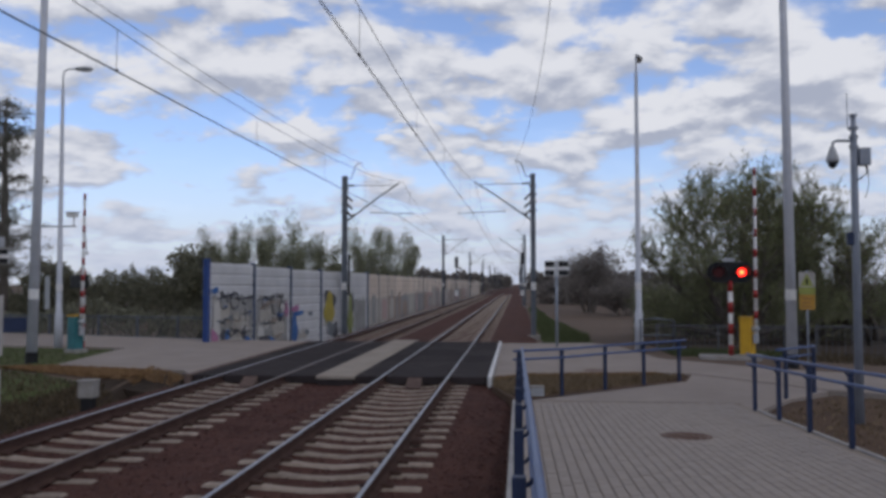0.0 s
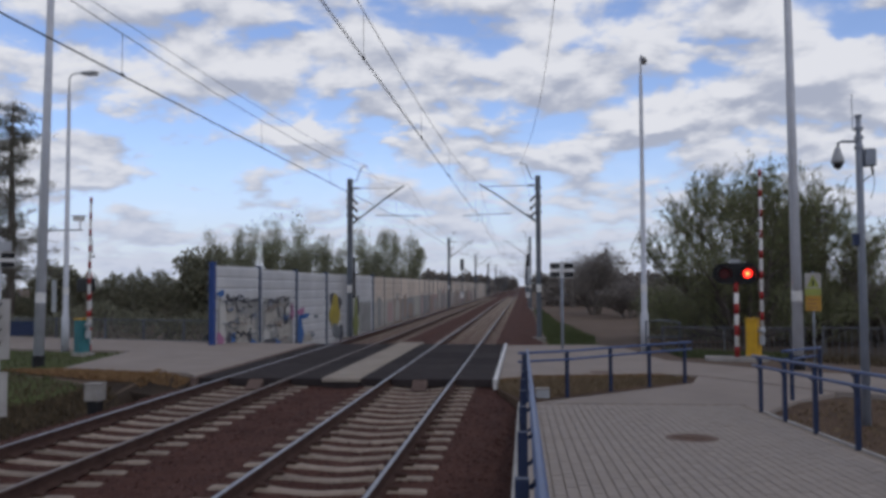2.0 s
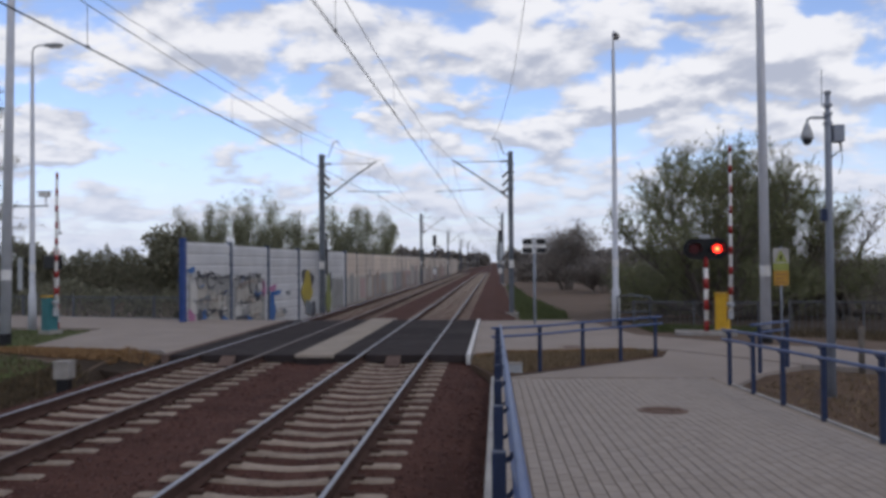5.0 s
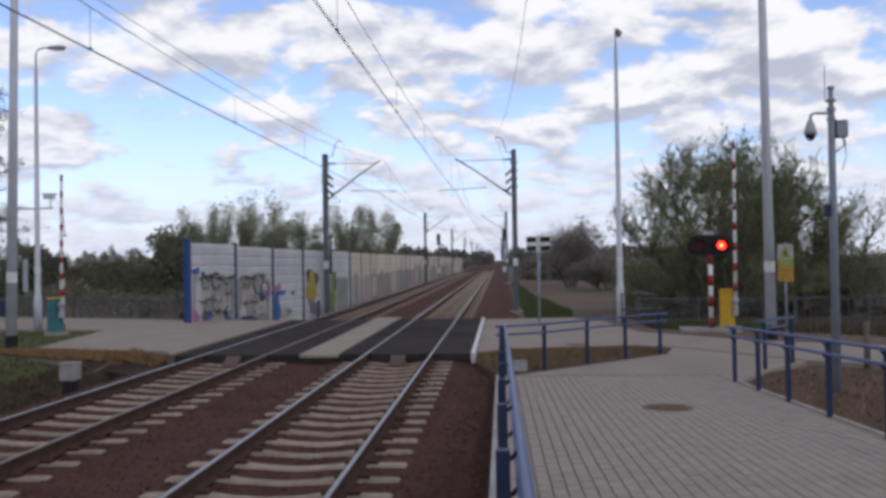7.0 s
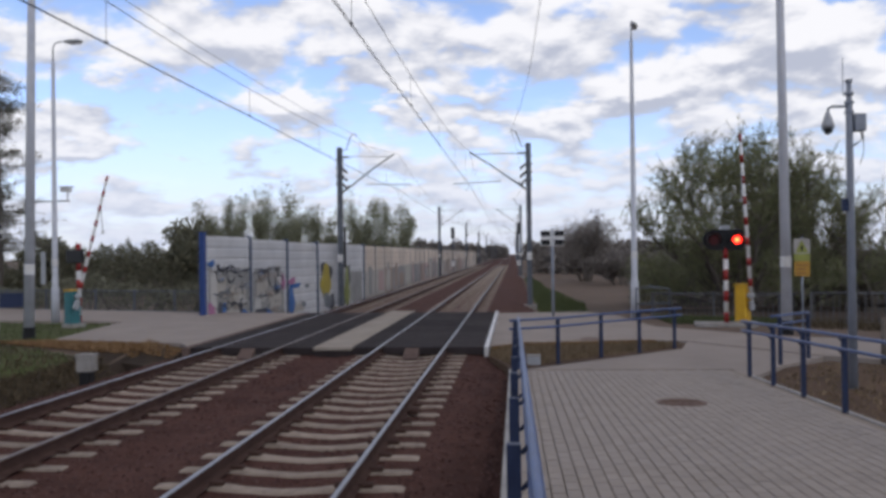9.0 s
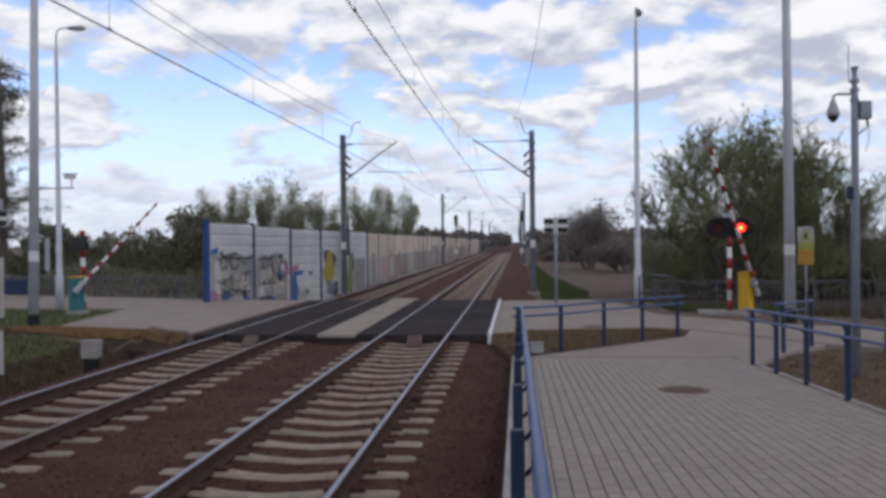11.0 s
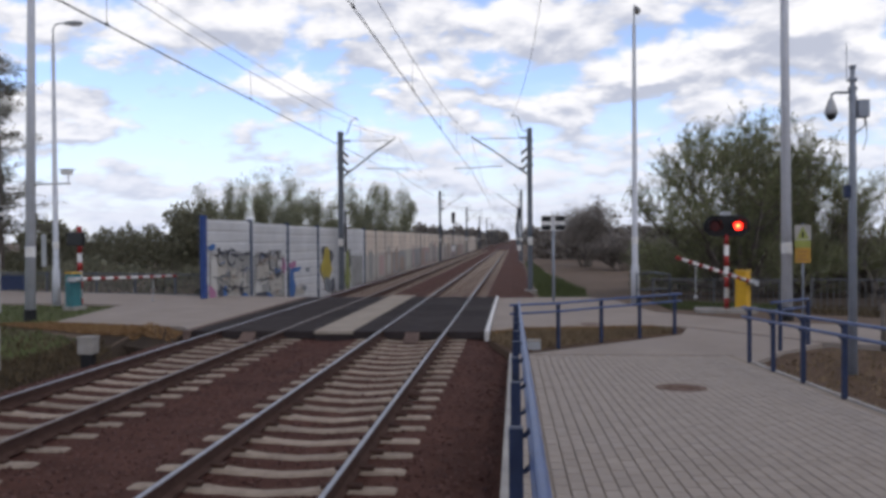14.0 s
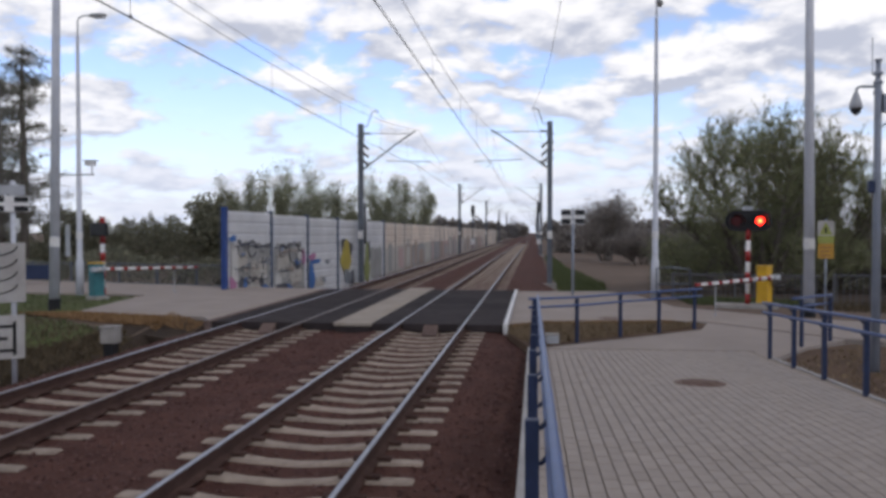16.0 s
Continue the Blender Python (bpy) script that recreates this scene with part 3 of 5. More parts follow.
def drape(name, region, lift, material, label, category, cell=0.25):
    """A thin cover that follows the ground inside an outline."""
    xs, ys = [p[0] for p in region], [p[1] for p in region]
    v, f, seen = [], [], {}
    for i in range(int((max(xs) - min(xs)) / cell)):
        for j in range(int((max(ys) - min(ys)) / cell)):
            if not inside(region, min(xs) + (i + 0.5) * cell, min(ys) + (j + 0.5) * cell):
                continue
            q = []
            for a, b in ((i, j), (i + 1, j), (i + 1, j + 1), (i, j + 1)):
                if (a, b) not in seen:
                    x, y = min(xs) + a * cell, min(ys) + b * cell
                    seen[a, b] = len(v)
                    v.append((x, y, ground_z(x, y) + lift + 0.015 * noise.noise((x * 2, y * 2, 1))))
                q.append(seen[a, b])
            f.append(tuple(q))
    return tagged(new(name, raw_mesh(name, v, f, material)), label, category, kind="structure")


def build_roads():
    slab("road_west", [(-7.73, 18.5), (-7.73, 29.3), (-11.2, 29.9), (-45, 40.0), (-45, 33.0), (-17.7, 26.6), (-13.0, 25.8), (-12.6, 23.2), (-12.1, 20.3), (-8.2, 19.2)], -0.4, -0.02, M["paver_far"], "pale grey-beige paved road leading off the crossing", "road")
    slab("road_east", [(-0.59, 18.7), (0.2, 19.45), (3.2, 19.95), (4.1, 19.78), (6.2, 17.0), (24, 4.5), (27, 9.5), (9.4, 19.4), (6.4, 20.9), (5.2, 22.3), (4.0, 23.6), (3.7, 25.8), (3.4, 28.0), (2.6, 29.6), (-0.59, 29.2)], -0.4, -0.055, M["paver_far"], "pale grey-beige paved road beside the railings", "road")
    drape("verge_west", [(-9.0, 18.9), (-8.2, 19.15), (-12.1, 20.2), (-13.6, 19.8), (-10.4, 18.6)], 0.05, M["soil"], "strip of rusty brown dead grass along the road", "verge")
    bank = Shape().add([(-7.74, 17.1, -0.34), (-7.74, 18.48, -0.05), (-9.0, 19.35, -0.045), (-9.2, 17.6, -0.24), (-7.74, 17.1, -0.8), (-7.74, 18.48, -0.8), (-9.0, 19.35, -0.8), (-9.2, 17.6, -0.8)],
                       [(0, 1, 2, 3), (0, 4, 5, 1), (1, 5, 6, 2), (2, 6, 7, 3), (3, 7, 4, 0)])
    tagged(new("verge_bank", bank.mesh("verge_bank", M["ditch"])), "low bank of brown dead grass at the crossing", "verge", kind="structure")
    drape("ditch", [(-7.7, 4), (-7.7, 18.5), (-9.6, 18.9), (-10.3, 17.6), (-12.8, 13.2), (-13.4, 4)], 0.02, M["ditch"], "dark brown weedy ditch beside the track", "ditch")
    slab("verge_middle", [(-0.58, 17.4), (-0.05, 15.2), (0.12, 15.13), (3.65, 18.35), (4.05, 19.74), (3.2, 19.93), (0.2, 19.43), (-0.58, 18.68)], -0.7, -0.10, M["soil"], "patch of brown dead grass between path and road", "verge")
    slab("verge_east", [(4.1, 2.0), (14, 2.0), (14, 11.4), (6.25, 16.7), (5.1, 15.75), (4.1, 14.2)], -0.7, -0.13, M["soil"], "bare brown soil behind the blue railing", "verge")
    drape("grass_bank", [(1.15, 31.5), (2.8, 31.5), (3.9, 46), (2.7, 62), (2.0, 95), (1.3, 95)], 0.02, M["grass"], "green grass bank beside the line", "lawn", 0.5)
    drape("lawn_west", [(-9.8, 17.4), (-13.6, 19.7), (-12.25, 20.4), (-12.75, 23.2), (-13.15, 25.6), (-17.7, 26.4), (-40, 31.4), (-40, 6), (-12.6, 6), (-11.4, 13)], 0.035, M["grass"], "short green grass beside the track", "lawn")


# ---- the paved path ----
PATH_X0, PATH_X1, PATH_Y1 = 0.02, 3.86, 15.1


def path_z(y):
    return 0.555 - 0.0420 * min(max(y, 1.5), 15.2)


def build_path():
    bed = Shape()
    ys = [-9, 1.5, 15.15]
    for a, b in zip(ys, ys[1:]):
        za, zb = path_z(a) - 0.012, path_z(b) - 0.012
        vs = [(x, y, z) for y, zt in ((a, za), (b, zb)) for x, z in ((-0.06, -0.8), (3.95, -0.8), (3.95, zt), (-0.06, zt))]
        bed.add(vs, [(0, 1, 2, 3), (7, 6, 5, 4), (3, 2, 6, 7), (0, 3, 7, 4), (1, 5, 6, 2), (0, 4, 5, 1)])
    floor = tagged(new("path_floor", bed.mesh("path_floor", M["joint"])), "ramped pedestrian path of small grey-beige concrete pavers", "path", kind="structure")
    apron = [(PATH_X0, 15.16), (3.95, 15.16), (3.95, 14.1), (5.05, 15.75), (6.22, 17.0), (7.2, 16.6), (7.2, 18.4), (4.1, 19.76), (3.67, 18.33), (0.13, 15.12)]
    slab("path_apron", apron, -0.6, -0.079, M["paver_far"], "pale paving where the path meets the road", "path")
    PW, PL, G = 0.115, 0.23, 0.0024
    sl = -0.042
    s = Shape().add([(G, G, -0.05), (PW - G, G, -0.05), (PW - G, PL - G, -0.05 + sl * PL), (G, PL - G, -0.05 + sl * PL),
                     (G + 0.004, G + 0.004, 0.004), (PW - G - 0.004, G + 0.004, 0.004), (PW - G - 0.004, PL - G - 0.004, 0.004 + sl * PL), (G + 0.004, PL - G - 0.004, 0.004 + sl * PL)],
                    [(4, 5, 6, 7), (0, 1, 5, 4), (1, 2, 6, 5), (2, 3, 7, 6), (3, 0, 4, 7)])
    me = s.mesh("paver", M["paver"])
    rest = []
    fs = []
    cols = int((PATH_X1 - PATH_X0) / PW)
    made = 0
    for i in range(cols):
        for j in range(-32, 62):
            y = 2.6 + j * PL + (PL / 2 if i % 2 else 0)
            if y < -4.6 or y + PL > 15.1:
                continue
            x, z = PATH_X0 + i * PW, path_z(y) + random.uniform(-0.002, 0.002)
            if 4.9 < y < 6.95 and made < 300:
                o = new("paver", me)
                o.parent, o.location = floor, (x, y, z)
                made += 1
            else:
                k = len(rest)
                rest += [(p[0] + x, p[1] + y, p[2] + z) for p in s.v]
                fs += [tuple(q + k for q in fc) for fc in s.f]
    ob = new("paver_field", raw_mesh("paver_field", rest, fs, M["paver_row"]))
    ob.parent = floor
    tagged(ob, kind="stuff")
    kerb = Shape()
    for a, b in ((-9, 1.5), (1.5, PATH_Y1)):
        za, zb = path_z(a) + 0.02, path_z(b) + 0.02
        kerb.add([(x, y, z) for y, zt in ((a, za), (b, zb)) for x, z in ((-0.125, -0.8), (-0.065, -0.8), (-0.065, zt), (-0.125, zt))],
                 [(0, 1, 2, 3), (7, 6, 5, 4), (3, 2, 6, 7), (0, 3, 7, 4), (1, 5, 6, 2)])
    tagged(new("platform_edge", kerb.mesh("platform_edge", M["kerb"])), "pale concrete edge wall of the ramped path", "kerb", kind="structure")
    k2 = Shape()
    a, b = -9, 14.1
    k2.add([(x, y, z) for y, zt in ((1.5, path_z(1.5) + 0.01), (b, path_z(b) + 0.01)) for x, z in ((3.955, -0.8), (4.015, -0.8), (4.015, zt), (3.955, zt))],
           [(0, 1, 2, 3), (7, 6, 5, 4), (3, 2, 6, 7), (0, 3, 7, 4), (1, 5, 6, 2)])
    tagged(new("path_kerb", k2.mesh("path_kerb", M["kerb"])), "thin pale concrete kerb along the path", "kerb", kind="structure")
    y = 10.84
    cover = thing("manhole_cover", pose(2.16, y, path_z(y), -2.46), "round rusty brown cast-iron manhole cover set in the pavers", "manhole cover")
    part("frame_ring", Shape().prism([(0.33 * math.cos(a * math.pi / 16), 0.33 * math.sin(a * math.pi / 16)) for a in range(32)], -0.03, 0.012, "z"), M["iron"], cover)
    lid = Shape().prism([(0.285 * math.cos(a * math.pi / 16), 0.285 * math.sin(a * math.pi / 16)) for a in range(32)], -0.02, 0.018, "z")
    drain = thing("drain_cover", pose(1.86, 20.3, -0.055), "small round iron drain cover in the paved road", "drain cover")
    part("ring", Shape().prism([(0.27 * math.cos(a * math.pi / 12), 0.27 * math.sin(a * math.pi / 12)) for a in range(24)], -0.03, 0.008, "z"), M["iron"], drain)
    part("lid", Shape().prism([(0.22 * math.cos(a * math.pi / 12), 0.22 * math.sin(a * math.pi / 12)) for a in range(24)], -0.02, 0.014, "z"), M["iron"], drain)
    lid_ob = part("lid", lid, M["iron"], cover, "ribbed iron lid")
    for i in range(-3, 4):
        w = math.sqrt(0.25 ** 2 - (i * 0.075) ** 2)
        part("lid_rib", Shape().box(-w, w, i * 0.075 - 0.018, i * 0.075 + 0.018, 0.017, 0.024), M["iron"], lid_ob)


# ---- railings ----
def railing(posts, label, arm):
    """Posts (x, y, ground height); two rails carried by brackets on the side to which arm points."""
    r = thing("railing", pose(*posts[0]), label, "railing", "blue railings")
    o = Vector(posts[0])
    H = 0.895
    n = len(posts)
    for k, p in enumerate(posts):
        q = Vector(p) - o
        d = Vector(posts[min(k + 1, n - 1)]) - Vector(posts[max(k - 1, 0)])
        a = Matrix.Rotation(math.atan2(d.y, d.x), 4, "Z")
        s = Shape().box(-0.03, 0.03, -0.03, 0.03, -0.1, H)
        s.v = [tuple((a @ Vector(w)) + q) for w in s.v]
        post = part("post", s, M["navy"], r, "", bevel=0.006)
        for dz in (0.0, -0.15):
            b = Shape().tube([q + Vector((0, 0, H + dz - 0.04)), q + Vector((arm[0] * 0.5, arm[1] * 0.5, H + dz - 0.035)), q + Vector((arm[0], arm[1], H + dz + 0.005))], 0.011, 6)
            part("bracket", b, M["navy"], post)
    for dz in (0.03, -0.13):
        pts = [Vector(p) - o + Vector((arm[0], arm[1], H + dz)) for p in posts]
        e0, e1 = (pts[0] - pts[1]).normalized() * 0.25, (pts[-1] - pts[-2]).normalized() * 0.18
        s = Shape().tube([pts[0] + e0] + pts + [pts[-1] + e1], 0.022, 10)
        part("rail_tube", s, M["blue"], r, "round blue painted tube", smooth=True)
    return r


def build_railings():
    ys = [3.34 + 1.38 * i for i in range(-4, 10)]
    left = [(-0.015, y, path_z(y)) for y in ys if y < 16]
    railing(left, "long blue tubular railing on the platform edge by the track", (0.075, 0.0))
    railing([(0.05, 15.35, -0.095), (0.83, 16.02, -0.115), (1.77, 16.98, -0.115), (2.67, 17.76, -0.115), (3.57, 18.57, -0.115)], "blue tubular railing between the path and the road", (0.035, -0.04))
    right = [(3.94, y, path_z(y)) for y in (4.4, 5.8, 7.2, 8.6, 10.1, 11.5, 12.8, 14.06)]
    railing(right, "blue tubular railing along the far edge of the path", (-0.07, 0.0))
    railing([(5.0, 15.8, -0.085), (5.83, 16.7, -0.095)], "short blue tubular railing by the road", (-0.04, 0.05))


# ---- poles, lamps ----
def tall_pole(x, y, z, h, r0, r1, label, band=1.9, base_band=True):
    p = thing("steel_pole", pose(x, y, z), label, "pole", "tall poles")
    part("shaft", Shape().tube([(0, 0, 0), (0, 0, h)], [r0, r1], 14), M["steel"], p, smooth=True)
    if base_band:
        part("base_collar", Shape().tube([(0, 0, -0.05), (0, 0, 0.32)], [r0 + 0.02, r0 + 0.015], 14), M["black"], p, "black painted base")
    ra = r0 + (r1 - r0) * (band / h)
    part("paper_band", Shape().tube([(0, 0, band - 0.14), (0, 0, band + 0.14)], ra + 0.006, 14), M["white"], p, "white sticker band")
    return p


def street_lamp(x, y, z, h, yaw, label):
    p = thing("street_lamp", pose(x, y, z, 0, 0, yaw), label, "street lamp", "street lamps")
    part("shaft", Shape().tube([(0, 0, 0), (0, 0, 1.2), (0, 0, 1.25), (0, 0, h - 0.7)], [0.14, 0.13, 0.1, 0.055], 12), M["steel"], p, smooth=True)
    part("arm", Shape().tube([(0, 0, h - 0.75), (0, 0, h - 0.2), (0.06, 0, h - 0.06), (0.2, 0, h), (0.55, 0, h + 0.02)], 0.028, 8), M["steel"], p, smooth=True)
    head = Shape()
    for i, (a, w, t) in enumerate(((0.42, 0.05, 0.04), (0.55, 0.1, 0.07), (0.8, 0.14, 0.08), (1.0, 0.1, 0.05), (1.08, 0.03, 0.02))):
        head.v += [(a, w * math.cos(2 * math.pi * j / 10), h + 0.0 + t * math.sin(2 * math.pi * j / 10)) for j in range(10)]
    for i in range(4):
        head.f += [(i * 10 + j, i * 10 + (j + 1) % 10, (i + 1) * 10 + (j + 1) % 10, (i + 1) * 10 + j) for j in range(10)]
    head.f += [tuple(range(10)), tuple(range(40, 50))]
    hd = part("lamp_head", head, M["grey_box"], p, "grey luminaire head", smooth=True)
    part("diffuser", Shape().box(0.58, 1.0, -0.08, 0.08, h - 0.09, h - 0.06), M["white"], hd, "clear lamp glass", bevel=0.01)
    part("paper_band", Shape().tube([(0, 0, 1.95), (0, 0, 2.2)], 0.108, 12), M["white"], p, "white sticker band")
    return p


def build_poles():
    pw = tall_pole(-13.27, 21.0, -0.08, 13.0, 0.142, 0.08, "tall galvanised steel pole with a camera arm beside the road")
    part("camera_arm", Shape().tube([(0, 0, 3.75), (1.15, 0, 3.78)], 0.025, 6), M["steel"], pw)
    cam_box = part("camera_body", Shape().box(0.88, 1.18, -0.06, 0.06, 4.02, 4.14), M["white"], pw, "small white security camera", bevel=0.02)
    part("camera_hood", Shape().box(0.84, 1.24, -0.075, 0.075, 4.15, 4.17), M["grey_box"], cam_box)
    part("camera_stem", Shape().tube([(1.08, 0, 3.78), (1.08, 0, 4.03)], 0.018, 6), M["steel"], cam_box)
    pe = tall_pole(7.05, 21.7, -0.06, 13.0, 0.138, 0.078, "tall tapered galvanised steel pole beside the paved road", 1.85)
    pw.rotation_euler[1], pe.rotation_euler[1] = radians(1.0), radians(-0.4)
    street_lamp(-15.6, 26.2, -0.1, 9.6, 0, "grey steel street lamp with a flat head over the road")
    part("notice", Shape().box(-0.42, -0.26, -0.16, -0.12, 1.35, 2.45), M["grey_box"], bpy.data.objects["street_lamp"], "pale notice strip")
    street_lamp(3.93, 27.0, -0.08, 9.84, 75, "tall grey steel street lamp beside the crossing road")
    # the small pole that carries the dome camera
    p = thing("camera_pole", pose(5.36, 13.4, -0.15), "slim grey pole with dome camera and equipment box in bare soil", "camera pole")
    part("shaft", Shape().tube([(0, 0, 0), (0, 0, 4.6), (0, 0, 4.62), (0, 0, 4.9)], [0.07, 0.052, 0.042, 0.038], 12), M["slim"], p, smooth=True)
    part("cap", Shape().tube([(0, 0, 4.86), (0, 0, 4.95)], [0.03, 0.06], 10), M["slim"], p)
    for z in (4.4, 4.56, 4.7):
        part("clamp", Shape().tube([(0, 0, z), (0, 0, z + 0.05)], 0.07, 10), M["slim"], p)
    arm = part("arm", Shape().tube([(0, 0, 4.52), (-0.26, 0, 4.53), (-0.32, 0, 4.5), (-0.33, 0, 4.42)], 0.022, 8), M["slim"], p, smooth=True)
    part("dome_housing", Shape().tube([(-0.33, 0, 4.44), (-0.33, 0, 4.36), (-0.33, 0, 4.24), (-0.33, 0, 4.18)], [0.03, 0.06, 0.095, 0.1], 14), M["grey_box"], arm, "grey dome camera housing", smooth=True)
    part("dome_lens", Shape().tube([(-0.33, 0, 4.18), (-0.33, 0, 4.12), (-0.33, 0, 4.08)], [0.085, 0.065, 0.02], 14), M["black"], arm, "dark camera dome", smooth=True)
    part("equipment_box", Shape().box(0.06, 0.23, -0.09, 0.09, 4.12, 4.4), M["slim"], p, "grey equipment box", bevel=0.012)
    part("cable", Shape().tube([(0.18, 0, 4.12), (0.2, 0, 4.0), (0.1, 0, 3.92), (0.02, -0.05, 3.88)], 0.012, 6), M["black"], p)
    part("cable", Shape().tube([(0.21, 0, 4.12), (0.22, 0, 3.8), (0.16, 0, 3.6)], 0.006, 5), M["black"], p)
    part("antenna", Shape().tube([(-0.09, 0, 4.7), (-0.09, 0, 5.3)], 0.007, 5), M["slim"], p)
    part("junction_box", Shape().box(-0.13, -0.04, -0.05, 0.05, 2.85, 3.05), M["navy"], p, "small dark junction box", bevel=0.01)


# ---- crossing signal and barriers ----
def striped_post(parent, h, r, n, z0=0.0):
    post = part("post", Shape().tube([(0, 0, z0), (0, 0, h)], r, 10), M["white"], parent, "white post with red bands", smooth=True)
    step = (h - z0) / n
    for i in range(0, n, 2):
        part("red_band", Shape().tube([(0, 0, z0 + i * step), (0, 0, z0 + (i + 1) * step)], r + 0.003, 10), M["red"], post, smooth=True)
    return post


def build_signal():
    s = thing("crossing_signal", pose(6.2, 24.4, -0.09, 0, 0, -10), "red and white crossing signal post with twin red lamps, one lit", "crossing signal")
    part("footing", Shape().box(-0.9, 0.8, -0.6, 0.4, -0.2, 0.07), M["concrete"], s, "pale concrete footing", bevel=0.02)
    striped_post(s, 2.25, 0.07, 7, 0.06)
    n = 14
    arc = [(0.34 + 0.31 * math.sin(math.pi * i / n), 2.5 + 0.31 * math.cos(math.pi * i / n)) for i in range(n + 1)]
    outline = arc + [(-x, z) for x, z in reversed(arc)]
    board = part("backing_board", Shape().prism(outline, -0.06, 0.06), M["black"], s, "black oblong backing board", bevel=0.01)
    part("top_bracket", Shape().box(-0.14, 0.14, 0.03, 0.1, 2.78, 2.93), M["grey_box"], s)
    for x in (-0.32, 0.32):
        part("lens", Shape().disc_y(x, 2.5, 0.118, -0.085, -0.062, 24), M["lamp_red"], board, "glowing red signal lens")
        part("lens_core", Shape().disc_y(x, 2.5, 0.05, -0.089, -0.0855, 16), M["lamp_core"], board, "bright orange lamp core")
        hood = Shape()
        k = 16
        for yy in (-0.062, -0.36):
            for rr in (0.21, 0.2):
                hood.v += [(x + rr * math.cos(math.pi * (-0.15 + 1.3 * i / k)), yy, 2.5 + rr * math.sin(math.pi * (-0.15 + 1.3 * i / k))) for i in range(k + 1)]
        m = k + 1
        for i in range(k):
            hood.f += [(i, i + 1, 2 * m + i + 1, 2 * m + i), (m + i, 3 * m + i, 3 * m + i + 1, m + i + 1), (2 * m + i, 2 * m + i + 1, 3 * m + i + 1, 3 * m + i)]
        part("hood", hood, M["black"], board, "black lamp hood")
    # both lenses always glow; this added cover hides one to imitate flashing
    sh = part("shutter", Shape().disc_y(0, 2.5, 0.135, -0.115, -0.1, 24), M["flash_cover"], s, "added dark red cover that hides one glowing lamp")
    return sh


def barrier(x, y, z, yaw, L, body, label, legx, zp, side):
    b = thing("barrier", pose(x, y, z, 0, 0, yaw), label, "barrier", "crossing barriers")
    boxm = M["yellow"] if body == "yellow" else M["teal"]
    part("cabinet", Shape().box(-0.2, 0.16, *sorted((side * 0.42, side * 0.1)), 0.0, 1.05), boxm, b, body + " drive cabinet", bevel=0.02)
    part("cabinet_lid", Shape().box(-0.22, 0.18, *sorted((side * 0.44, side * 0.08)), 1.05, 1.1), M["yellow"], b, "yellow cabinet lid", bevel=0.015)
    part("cabinet_door", Shape().box(-0.215, -0.195, *sorted((side * 0.38, side * 0.14)), 0.15, 0.95), boxm, b, bevel=0.008)
    part("plinth", Shape().box(-0.26, 0.22, *sorted((side * 0.48, side * -0.06)), -0.25, 0.02), M["concrete"], b, bevel=0.01)
    part("shaft_housing", Shape().tube([(0, side * 0.14, zp), (0, side * -0.07, zp)], 0.08, 12), M["grey_box"], b, smooth=True)
    boom = part("boom", Shape().tube([(-0.3, 0, 0), (L, 0, 0)], [0.058, 0.04], 10), M["white"], b, "white boom with red bands", smooth=True)
    n = 15
    step = (L - 0.1) / n
    for i in range(1, n + 1, 2):
        a = 0.1 + (i - 0.0) * step - step
        ra = 0.0595 - 0.018 * ((a + step) / L)
        part("red_band", Shape().tube([(a + step * 0.62, 0, 0), (a + step * 1.38, 0, 0)], [ra, ra - 0.0015], 10), M["red"], boom, smooth=True)
    part("counterweight", Shape().box(-0.42, -0.16, -0.055, 0.055, -0.08, 0.075), M["grey_box"], boom, "grey counterweight", bevel=0.015)
    leg = part("drop_leg", Shape().tube([(0, 0, 0), (0, 0, -0.82)], 0.014, 6).box(-0.04, 0.04, -0.04, 0.04, -0.86, -0.8), M["grey_box"], boom, "thin hanging support leg")
    leg.location = (legx, 0, -0.03)
    return boom, leg


# ---- signs ----
def w_board(parent, z, w=0.8, h=0.52):
    b = part("board", Shape().box(-w / 2, w / 2, -0.015, 0.015, z - h / 2, z + h / 2), M["white"], parent, "white board with four black blocks", bevel=0.004)
    for sx in (-1, 1):
        for za, zb in ((0.115 * h, 0.46 * h), (-0.46 * h, -0.115 * h)):
            x0, x1 = (0.07, w / 2 - 0.01) if sx > 0 else (-w / 2 + 0.01, -0.07)
            part("black_block", Shape().box(x0, x1, -0.021, -0.0152, z + za, z + zb), M["black"], b)


